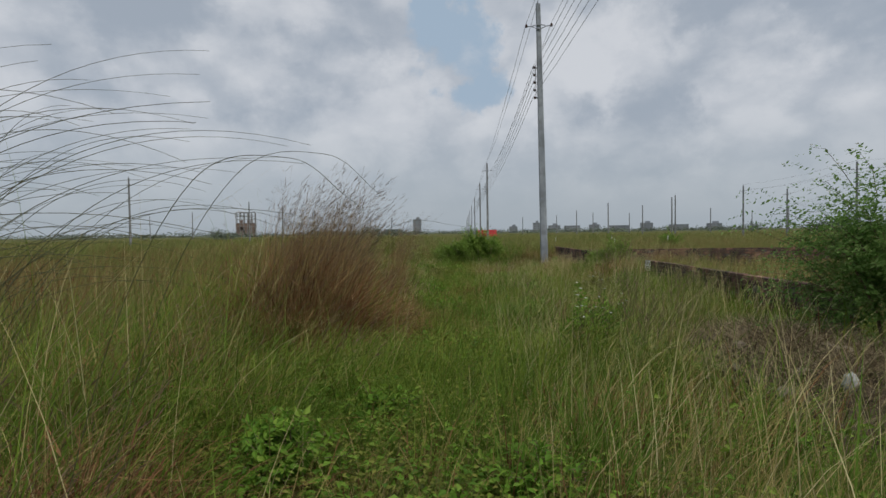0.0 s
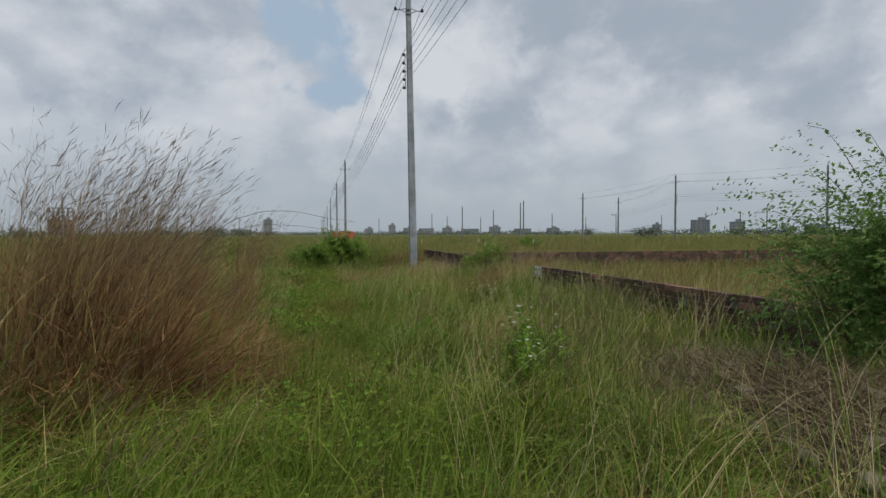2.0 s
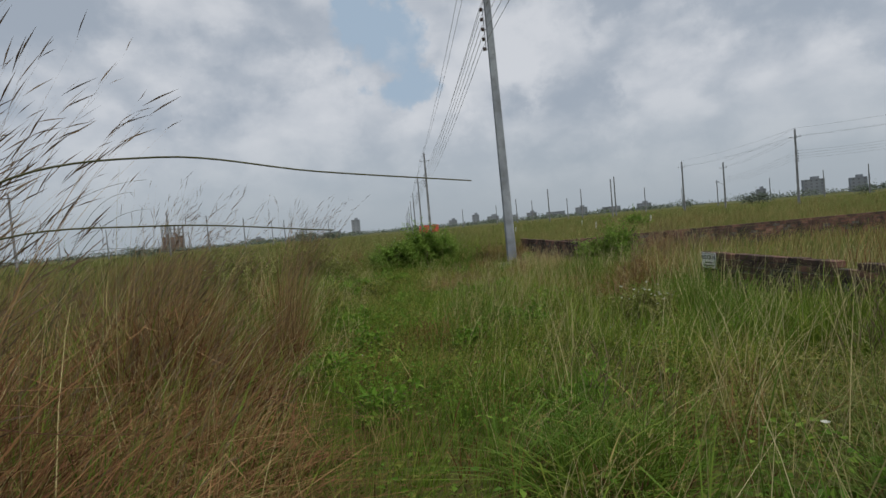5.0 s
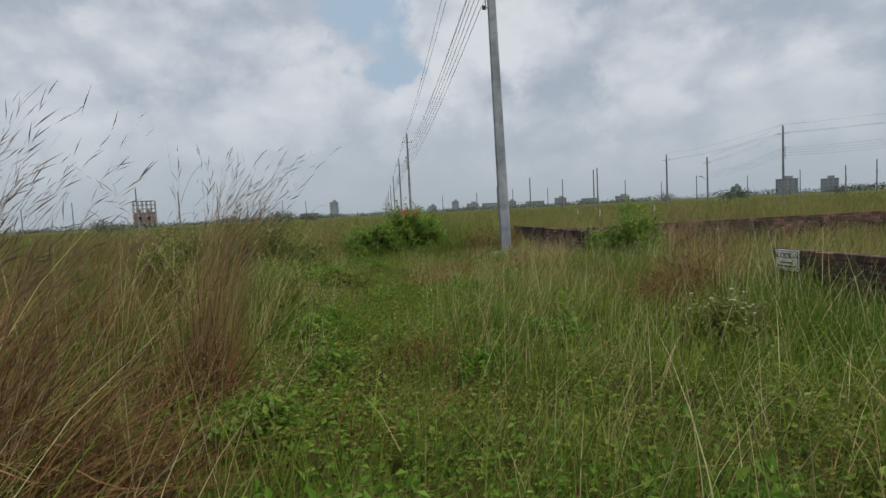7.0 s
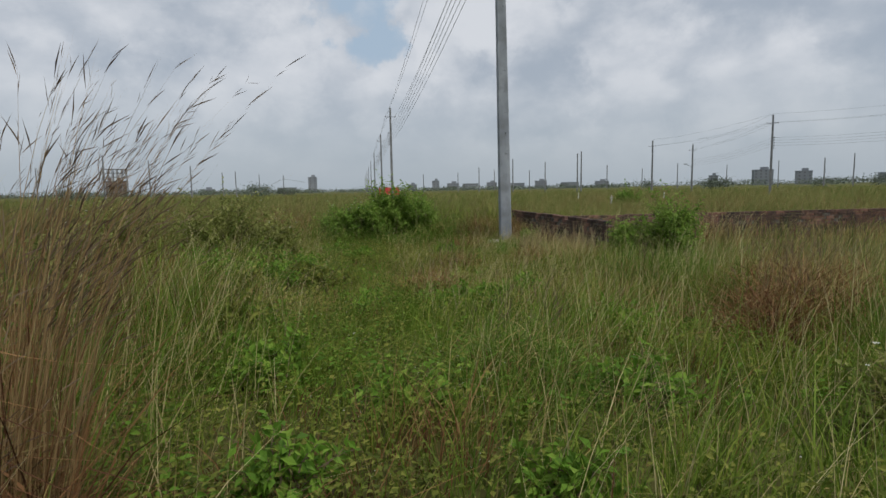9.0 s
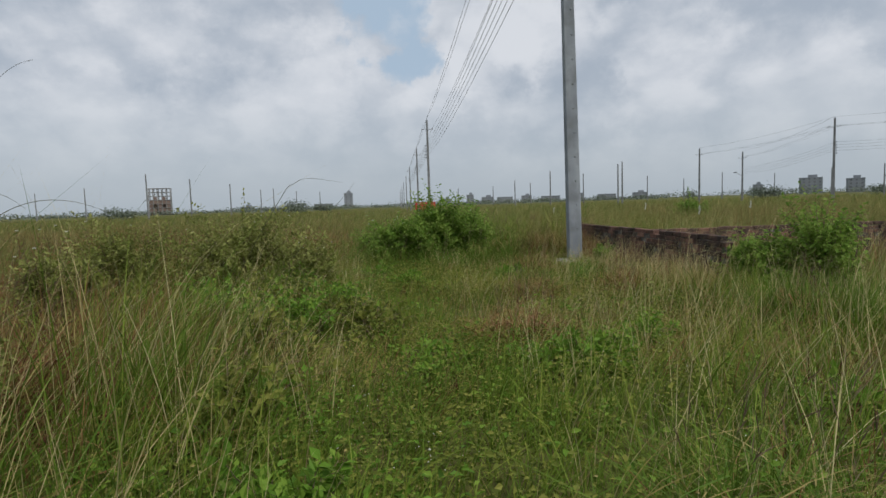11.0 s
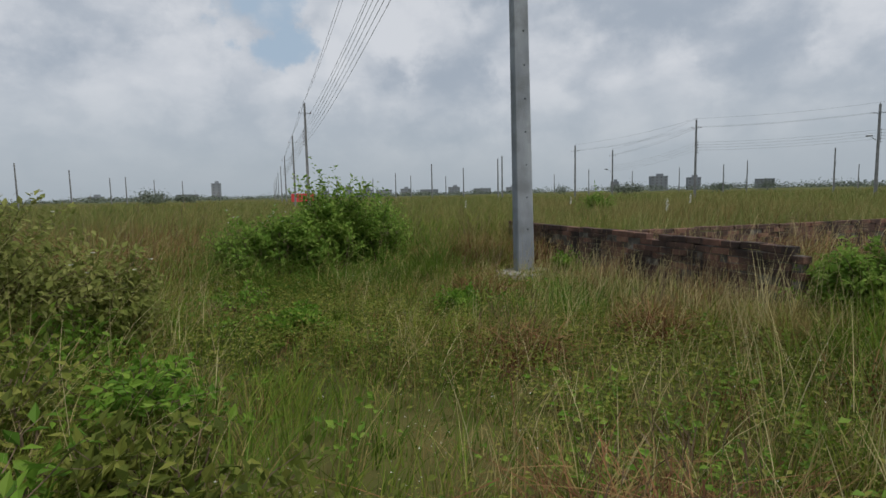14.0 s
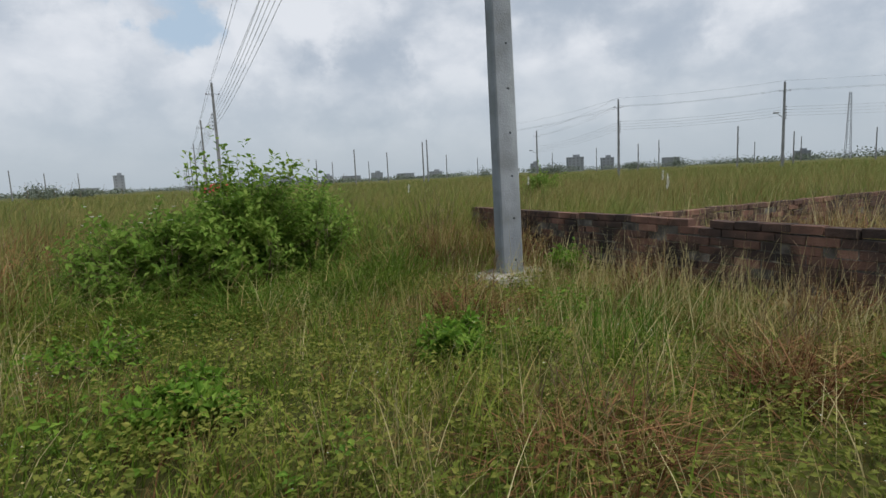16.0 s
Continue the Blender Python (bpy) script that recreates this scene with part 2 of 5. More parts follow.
M_BRICK_ISL = material("old_brick_far", [(0.0, (0.04, 0.031, 0.029)), (0.35, (0.105, 0.069, 0.058)), (0.7, (0.20, 0.11, 0.083)), (0.92, (0.28, 0.165, 0.125)), (1.0, (0.40, 0.34, 0.30))], 0.9, 4.0, 8.0, 0.7, 60.0, island=0.45, patch=(2.3, (0.038, 0.034, 0.032), 0.92))
M_MORTAR = material("mortar", [(0.0, (0.05, 0.044, 0.04)), (0.6, (0.13, 0.12, 0.105)), (1.0, (0.24, 0.22, 0.20))], 0.95, 8.0, 7.0, 0.6, 80.0)
M_SOIL = material("bare_soil", [(0.0, (0.03, 0.024, 0.017)), (0.5, (0.075, 0.058, 0.04)), (1.0, (0.14, 0.112, 0.078))], 0.95, 5.0, 9.0, 0.9, 25.0)
M_STONE = material("rubble_stone", [(0.0, (0.09, 0.075, 0.06)), (1.0, (0.28, 0.24, 0.19))], 0.9, 6.0, 6.0, 0.6, 30.0, randomness=0.5)
M_TWIG = material("dry_twig", [(0.0, (0.05, 0.038, 0.022)), (0.5, (0.18, 0.14, 0.082)), (1.0, (0.38, 0.32, 0.20))], 0.9, 3.0, 3.0, island=0.7)
M_BAG = material("white_sack", [(0.0, (0.22, 0.23, 0.22)), (1.0, (0.46, 0.47, 0.45))], 0.6, 9.0, 5.0, 0.5, 30.0)
M_SIGN = material("sign_white", [(0.0, (0.62, 0.63, 0.62)), (1.0, (0.78, 0.79, 0.78))], 0.5, 9.0, 5.0)
M_INK = material("sign_ink", [(0.0, (0.03, 0.035, 0.05)), (1.0, (0.06, 0.065, 0.08))], 0.6, 9.0)
M_RED = material("red_sheet", [(0.0, (0.50, 0.05, 0.06)), (1.0, (0.68, 0.10, 0.10))], 0.5, 1.0, 4.0)
# haze of the distance is put into this wall colour, greyed towards blue
M_BLDG = material("hazed_concrete_wall", [(0.0, (0.20, 0.22, 0.245)), (1.0, (0.29, 0.31, 0.335))], 0.9, 0.08, 5.0)
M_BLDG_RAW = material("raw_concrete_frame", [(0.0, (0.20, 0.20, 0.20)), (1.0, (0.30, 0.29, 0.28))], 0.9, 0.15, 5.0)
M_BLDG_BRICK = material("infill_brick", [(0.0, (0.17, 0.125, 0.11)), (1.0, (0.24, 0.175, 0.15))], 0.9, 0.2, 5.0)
# window and far leaf colours are lifted and greyed to stand for haze
M_DARKWIN = material("hazed_dark_window", [(0.0, (0.14, 0.155, 0.175)), (1.0, (0.19, 0.205, 0.23))], 0.3, 0.3)
M_WOODS = material("hazed_tree_leaf", [(0.0, (0.10, 0.125, 0.10)), (1.0, (0.17, 0.20, 0.155))], 0.8, 0.1, 3.0, island=0.6)


# ---- mesh helpers ----
def raw_mesh(name, verts, faces, mat, smooth=False):
    """verts (N, 3); faces: list of integer arrays (M, k), one for each number of corners."""
    me = bpy.data.meshes.new(name)
    faces = [np.asarray(f, dtype=np.int32) for f in faces if len(f)]
    loops = np.concatenate([f.ravel() for f in faces])
    sizes = np.concatenate([np.full(len(f), f.shape[1], dtype=np.int32) for f in faces])
    starts = np.concatenate([[0], np.cumsum(sizes)[:-1]]).astype(np.int32)
    me.vertices.add(len(verts))
    me.vertices.foreach_set("co", np.asarray(verts, dtype=np.float32).ravel())
    me.loops.add(len(loops))
    me.loops.foreach_set("vertex_index", loops)
    me.polygons.add(len(sizes))
    me.polygons.foreach_set("loop_start", starts)
    me.polygons.foreach_set("use_smooth", np.full(len(sizes), smooth))
    me.update(calc_edges=True)
    me.validate()
    me.materials.append(mat)
    return me


def part(name, bm, mat, parent=None, label=""):
    me = bpy.data.meshes.new(name)
    bm.to_mesh(me)
    bm.free()
    me.materials.append(mat)
    ob = new(name, me)
    ob.parent = parent
    return tagged(ob, label)


def mesh_part(name, me, parent=None, label=""):
    ob = new(name, me)
    ob.parent = parent
    return tagged(ob, label)


def box(bm, lo, hi, bevel=0.0):
    c = [(a + b) / 2 for a, b in zip(lo, hi)]
    d = [b - a for a, b in zip(lo, hi)]
    r = bmesh.ops.create_cube(bm, size=1.0, matrix=Matrix.Translation(c) @ Matrix.Diagonal((*d, 1)))
    if bevel:
        es = list({e for v in r["verts"] for e in v.link_edges})
        bmesh.ops.bevel(bm, geom=es, offset=bevel, segments=1, affect="EDGES")


def cyl(bm, a, b, r0, r1, seg=10):
    a, b = Vector(a), Vector(b)
    d = b - a
    m = Matrix.Translation((a + b) / 2) @ d.to_track_quat("Z", "Y").to_matrix().to_4x4()
    bmesh.ops.create_cone(bm, cap_ends=True, segments=seg, radius1=r0, radius2=r1, depth=d.length, matrix=m)


def tube(points, radii, seg=5):
    """A tapered tube along points: verts and quads."""
    P = np.asarray(points, float)
    n = len(P)
    d = np.gradient(P, axis=0)
    d /= np.linalg.norm(d, axis=1)[:, None] + 1e-9
    ref = np.where(np.abs(d[:, 2:3]) > 0.9, [[1.0, 0, 0]], [[0, 0, 1.0]])
    u = np.cross(d, ref)
    u /= np.linalg.norm(u, axis=1)[:, None] + 1e-9
    v = np.cross(d, u)
    a = np.linspace(0, 2 * np.pi, seg, endpoint=False)
    ring = u[:, None] * np.cos(a)[None, :, None] + v[:, None] * np.sin(a)[None, :, None]
    V = (P[:, None] + ring * np.asarray(radii, float)[:, None, None]).reshape(-1, 3)
    i, j = np.meshgrid(np.arange(n - 1), np.arange(seg), indexing="ij")
    k = (j + 1) % seg
    F = np.stack([i * seg + j, i * seg + k, (i + 1) * seg + k, (i + 1) * seg + j], -1).reshape(-1, 4)
    return V, F


def merged(pieces):
    V, F, o = [], [], 0
    for v, f in pieces:
        V.append(v)
        F.append(np.asarray(f) + o)
        o += len(v)
    return np.concatenate(V), np.concatenate(F)


def blade_arrays(pos, h, w, lean_a, lean, curl, rng, segs=3):
    """Grass blades as bent, tapering strips. pos (N, 3), the rest (N,)."""
    n = len(pos)
    t = np.linspace(0, 1, segs + 1)
    out = lean[:, None] * t[None] + curl[:, None] * t[None] ** 2.2
    up = h[:, None] * (t[None] - 0.30 * np.clip(curl / np.maximum(h, 1e-3), 0, 1.6)[:, None] * t[None] ** 3)
    cx, cy = np.cos(lean_a)[:, None], np.sin(lean_a)[:, None]
    c = np.stack([pos[:, 0:1] + out * cx, pos[:, 1:2] + out * cy, pos[:, 2:3] + up], -1)
    fa = rng.uniform(0, np.pi, n)
    side = np.stack([np.cos(fa), np.sin(fa), np.zeros(n)], -1)
    wt = w[:, None] * (1 - t[None] ** 1.5) * 0.5
    L, R = c[:, :-1] - side[:, None] * wt[:, :-1, None], c[:, :-1] + side[:, None] * wt[:, :-1, None]
    V = np.concatenate([np.stack([L, R], 2).reshape(n, -1, 3), c[:, -1:]], 1)
    k = 2 * segs + 1
    base = (np.arange(n) * k)[:, None]
    quads = [base + np.array([[2 * s, 2 * s + 1, 2 * s + 3, 2 * s + 2]]) for s in range(segs - 1)]
    tri = base + np.array([[2 * segs - 2, 2 * segs - 1, 2 * segs]])
    return V.reshape(-1, 3), (np.concatenate(quads) if quads else np.zeros((0, 4), int)), tri


def leaf_arrays(pos, direc, length, width, rng):
    """Folded four-cornered leaves from their bases along direc."""
    n = len(pos)
    d = direc / (np.linalg.norm(direc, axis=1)[:, None] + 1e-9)
    s = np.cross(d, rng.normal(size=(n, 3)) * 0.5 + np.array([0, 0, 1.0]))
    s /= np.linalg.norm(s, axis=1)[:, None] + 1e-9
    up = np.cross(s, d)
    mid = pos + d * length[:, None] * 0.45 + up * width[:, None] * 0.18
    V = np.stack([pos, mid + s * width[:, None] * 0.5, pos + d * length[:, None] - up * length[:, None] * 0.08, mid - s * width[:, None] * 0.5], 1).reshape(-1, 3)
    b = (np.arange(n) * 4)[:, None]
    return V, np.concatenate([b + np.array([[0, 1, 2]]), b + np.array([[0, 2, 3]])])


def ground_z(x, y):
    x, y = np.asarray(x, float), np.asarray(y, float)
    return 0.035 * np.sin(x * 0.9 + 1.3) * np.cos(y * 0.7) + 0.02 * np.sin(x * 2.3 + y * 1.7)


# ---- ground ----
gx = np.concatenate([-np.geomspace(3000, 14, 40), np.linspace(-13, 13, 80), np.geomspace(14, 3000, 40)])
gy = np.concatenate([-np.geomspace(3000, 8, 30), np.linspace(-7, 30, 110), np.geomspace(31, 3000, 40)])
X, Y = np.meshgrid(gx, gy, indexing="ij")
near = np.exp(-((X / 30) ** 2 + ((Y - 10) / 40) ** 2))
Z = ground_z(X, Y) * near - 0.02
ny = len(gy)
i, j = np.meshgrid(np.arange(len(gx) - 1), np.arange(ny - 1), indexing="ij")
quads = np.stack([i * ny + j, (i + 1) * ny + j, (i + 1) * ny + j + 1, i * ny + j + 1], -1).reshape(-1, 4)
ground = new("ground", raw_mesh("ground", np.stack([X, Y, Z], -1).reshape(-1, 3), [quads], M_GROUND, True))
tagged(ground, "flat overgrown field of soil and low weeds", "ground", kind="structure")

# ---- brick walls ----
BL, BH, BT, J = 0.24, 0.07, 0.115, 0.010


def brick_mesh(name, mat, length):
    bm = bmesh.new()
    box(bm, (0, 0, 0), (length, BT, BH), 0.004)
    me = bpy.data.meshes.new(name)
    bm.to_mesh(me)
    bm.free()
    me.materials.append(mat)
    return me


BRICK, HALF = brick_mesh("brick", M_BRICK, BL), brick_mesh("brick", M_BRICK, BL / 2 - J / 2)
brick_jobs = []


def brick_wall(name, start, angle, length, courses, label, separate=True, broken=0.0):
    """A wall one brick thick; local x runs along it, its face at y = 0."""
    w = new(name)
    w.matrix_world = pose(*start, 0, 0, angle)
    tagged(w, label, "wall", "plot boundary walls", "structure")
    rng = np.random.default_rng(int(abs(start[0]) * 100 + abs(start[1]) * 7))
    bm = bmesh.new()
    hgt = courses * (BH + J)
    box(bm, (0.01, 0.012, -0.3), (length - 0.01, BT - 0.012, hgt - BH - 2 * J))
    part("mortar", bm, M_MORTAR, w, "dark weathered mortar core")
    brick_jobs.append((w, length, courses, separate, broken, rng))
    return w


wall_plot = brick_wall("wall_plot_side", (4.0, 18.15, 0.0), -90, 3.85, 10, "low weathered dark red brick plot wall", broken=0.12)
wall_back = brick_wall("wall_plot_back", (4.13, 18.06, -0.09), -1.0, 24.0, 10, "long low dark brick wall behind grassy plot", broken=0.16)
wall_sign = brick_wall("wall_sign", (4.15, 8.72, -0.03), -90, 7.0, 10, "low dark brick wall carrying a white sign", broken=0.14)
wall_far = brick_wall("wall_far_side", (4.06, 21.0, -0.02), -90, 2.8, 10, "low dark brick wall half hidden by grass", False)

# ---- poles and wires ----
def utility_pole(x, y, h, mat, w0=0.30, d0=0.19, w1=0.18, d1=0.13, arms=True, rack=True, lamp=False, turn=0.0, holes=False, label="", rack_side=-1, lean=0.0):
    p = new("utility_pole")
    p.matrix_world = pose(x, y, 0, 0, lean, turn)
    tagged(p, label or "slim grey concrete utility pole", "utility pole", "power line poles")
    bm = bmesh.new()
    vs = []
    for z, w, d in ((-0.6, w0, d0), (0.0, w0, d0), (h, w1, d1)):
        c = min(w, d) * 0.10
        pts = ((-w / 2 + c, -d / 2), (w / 2 - c, -d / 2), (w / 2, -d / 2 + c), (w / 2, d / 2 - c), (w / 2 - c, d / 2), (-w / 2 + c, d / 2), (-w / 2, d / 2 - c), (-w / 2, -d / 2 + c))
        vs.append([bm.verts.new((px, py, z)) for px, py in pts])
    for a, b in zip(vs, vs[1:]):
        for k in range(8):
            bm.faces.new((a[k], a[(k + 1) % 8], b[(k + 1) % 8], b[k]))
    bm.faces.new(vs[-1])
    bm.faces.new(list(reversed(vs[0])))
    shaft = part("shaft", bm, mat, p)
    if holes:
        cut = bmesh.new()
        for k in range(15):
            z = 0.26 + 0.51 * k
            cyl(cut, (0.035, -0.3, z), (0.035, 0.02, z), 0.014, 0.014, 8)
        me = bpy.data.meshes.new("cut")
        cut.to_mesh(me)
        cut.free()
        tool = new("cut", me)
        mod = shaft.modifiers.new("holes", "BOOLEAN")
        mod.object, mod.operation, mod.solver = tool, "DIFFERENCE", "EXACT"
        tool.matrix_world = p.matrix_world
        bpy.context.view_layer.update()
        done = bpy.data.meshes.new_from_object(shaft.evaluated_get(bpy.context.evaluated_depsgraph_get()))
        shaft.modifiers.clear()
        shaft.data = done
        bpy.data.objects.remove(tool)
    bm = bmesh.new()
    cyl(bm, (0, 0, h), (0, 0, h + 0.16), 0.02, 0.014, 8)
    part("top_pin", bm, M_STEEL, p)
    if arms:
        za = h - 0.97
        bm = bmesh.new()
        for s in (-1, 1):
            for dz, z1 in ((0.09, 0.02), (-0.09, -0.02)):
                cyl(bm, (s * 0.07, -d1 / 2 - 0.02, za + dz), (s * 0.27, -d1 / 2 - 0.02, za + z1 + 0.02), 0.016, 0.016, 6)
            cyl(bm, (s * 0.25, -d1 / 2 - 0.02, za + 0.01), (s * 0.52, -d1 / 2 - 0.02, za + 0.03), 0.02, 0.02, 6)
        box(bm, (-0.10, -d1 / 2 - 0.035, za - 0.11), (0.10, d1 / 2 + 0.03, za - 0.06))
        box(bm, (-0.10, -d1 / 2 - 0.035, za + 0.06), (0.10, d1 / 2 + 0.03, za + 0.11))
        arm = part("crossarm", bm, M_STEEL, p, "forked steel crossarm")
        for s in (-1, 1):
            bm = bmesh.new()
            for q, (r0, r1) in enumerate(((0.03, 0.065), (0.04, 0.06), (0.035, 0.045))):
                cyl(bm, (s * 0.52, -d1 / 2 - 0.02, za + 0.04 * q), (s * 0.52, -d1 / 2 - 0.02, za + 0.04 * q + 0.036), r1, r0, 10)
            part("insulator", bm, M_PORCELAIN, arm, "dark glazed pin insulator")
    if rack:
        zb, zt = h - 3.88, h - 2.62
        xr = rack_side * 0.23
        bm = bmesh.new()
        cyl(bm, (xr * 0.75, 0, zb - 0.06), (xr * 0.75, 0, zt + 0.06), 0.014, 0.014, 6)
        for z in (zb, zb + 0.62, zt):
            cyl(bm, (0, 0, z), (xr * 0.9, 0, z), 0.013, 0.013, 6)
        holder = part("insulator_rack", bm, M_STEEL, p)
        for k in range(5):
            z = zb + (zt - zb) * k / 4
            bm = bmesh.new()
            for q, r in enumerate((0.05, 0.032, 0.05)):
                cyl(bm, (xr, 0, z - 0.045 + 0.03 * q), (xr, 0, z - 0.045 + 0.03 * (q + 1)), r, r, 10)
            part("insulator", bm, M_PORCELAIN, holder, "dark spool insulator")
    if lamp:
        bm = bmesh.new()
        cyl(bm, (0, 0, h - 3.9), (-0.75, -0.5, h - 3.4), 0.03, 0.03, 6)
        bracket = part("lamp_arm", bm, M_STEEL, p)
        bm = bmesh.new()
        box(bm, (-1.25, -0.85, h - 3.35), (-0.70, -0.45, h - 3.2), 0.04)
        part("lamp_head", bm, M_STEEL, bracket, "dark street lamp head")
    return p


POLE_H = 10.98
PX, PY = 3.0, 18.45
FOOT = 3.17
main_pole = utility_pole(FOOT, PY, POLE_H, M_CONCRETE, holes=True, lean=-0.92, label="weathered grey concrete utility pole with bolt holes on plinth")
bm = bmesh.new()
bmesh.ops.create_cone(bm, cap_ends=True, segments=9, radius1=0.60, radius2=0.58, depth=0.09, matrix=pose(FOOT - 0.02, PY - 0.10, 0.065, 0, 0, 12) @ Matrix.Diagonal((0.92, 0.80, 1, 1)))
prng = random.Random(4)
for v in bm.verts:
    v.co.x += prng.uniform(-0.05, 0.05)
    v.co.y += prng.uniform(-0.05, 0.05)
bmesh.ops.bevel(bm, geom=bm.edges[:], offset=0.008, segments=1, affect="EDGES")
plinth = part("concrete_plinth", bm, M_PLATE)
tagged(plinth, "flat pale concrete slab round the pole's foot", "plinth")

LINE = [(PX, 64.6, 10.18), (PX, 91.5, 10.0), (PX, 131.0, 10.0), (PX, 170.0, 10.0), (PX, 212.0, 10.0), (PX, 255.0, 10.0), (PX, 300.0, 10.0), (PX, 350.0, 10.0), (PX, -27.0, 10.4)]
for x, y, h in LINE:
    utility_pole(x, y, h, M_POLE_FAR, arms=y < 140, rack=y < 140)


def wires(a, b, ha, hb, sag, rows, radius, turn=0.0, label="thin sagging overhead power wires"):
    """One thing: each wire of a span between two poles is a part."""
    thing = new("power_lines")
    tagged(thing, label, "power line", "overhead wires")
    c, s = math.cos(turn), math.sin(turn)
    for ox, oz in rows:
        t = np.linspace(0, 1, 25)
        x = a[0] + (b[0] - a[0]) * t + ox * c
        y = a[1] + (b[1] - a[1]) * t + ox * s
        z = ha + (hb - ha) * t + oz - sag * 4 * t * (1 - t)
        V, F = tube(np.stack([x, y, z], -1), np.full(25, radius), 5)
        mesh_part("wire", raw_mesh("wire", V, [F], M_WIRE, True), thing)
    return thing


ROWS = [(-0.52, -0.84), (0.52, -0.84), (0.0, 0.16)] + [(-0.25, -2.62 - 0.315 * k) for k in range(5)]
wires((PX, PY), (PX, 64.6), POLE_H, 10.18, 0.55, ROWS, 0.009)
wires((PX, -27.0), (PX, PY), 10.4, POLE_H, 0.55, ROWS, 0.007)
wires((PX, 64.6), (PX, 91.5), 10.18, 10.0, 0.3, ROWS, 0.012)
wires((PX, 91.5), (PX, 131.0), 10.0, 10.0, 0.5, ROWS, 0.014)

# poles across the field: x, y, height, rack, lamp
ACROSS = [(48.4, 64.3, 9.5, 1, 0), (48.3, 91.2, 8.9, 0, 0), (56.6, 92.7, 8.3, 0, 1), (49.0, 125.0, 9.0, 0, 0), (115.8, 127.9, 7.6, 1, 0), (60.2, 51.6, 9.7, 1, 1)]
POLAR = [(-19.6, 3.15), (-16.1, 2.65), (-36.0, 6.1), (-23.2, 3.6), (51.5, 3.1), (45.5, 2.4), (56.3, 2.35), (57.2, 1.9), (15.9, 3.0), (19.2, 2.6), (22.8, 3.6), (12.4, 2.2),
         (25.3, 2.1), (31.8, 2.1), (6.6, 1.6), (10.2, 1.7), (14.0, 1.9), (17.6, 1.8), (28.6, 1.7), (-12.1, 2.1), (-13.3, 2.0), (-9.9, 1.8), (-7.6, 1.7), (-28.0, 2.4), (-31.5, 2.0), (36.0, 1.8), (40.1, 2.0), (62.0, 2.2), (64.5, 2.6), (53.9, 1.7)]
for az, el in POLAR:
    d = (9.2 - 1.35) / math.tan(radians(el))
    ACROSS.append((-0.3 + d * math.sin(radians(az)), 5.5 + d * math.cos(radians(az)), 9.2, 1 if el > 2.3 and az > 40 else 0, 0))
for x, y, h, rack, lamp in ACROSS:
    far = math.hypot(x, y)
    k = 1.0 + far / 500
    utility_pole(x, y, h, M_POLE_FAR, 0.26 * k, 0.2 * k, 0.17 * k, 0.13 * k, arms=far < 110, rack=bool(rack), lamp=bool(lamp), turn=-40, label="distant slim grey utility pole in the field", rack_side=1)
ROWS_R = [(-0.5, -0.84), (0.5, -0.84), (0.0, 0.16)] + [(0.2, -2.62 - 0.31 * k) for k in range(4)]
wires((48.4, 64.3), (60.2, 51.6), 9.5, 9.7, 0.25, ROWS_R, 0.008, 0.8)
wires((60.2, 51.6), (84.0, 26.0), 9.7, 9.7, 0.5, ROWS_R, 0.008, 0.8)
wires((48.4, 64.3), (56.6, 92.7), 9.5, 8.3, 0.4, ROWS_R, 0.008, 0.3)
wires((48.4, 64.3), (48.3, 91.2), 9.5, 8.9, 0.4, ROWS_R[:3], 0.008, 0.3)


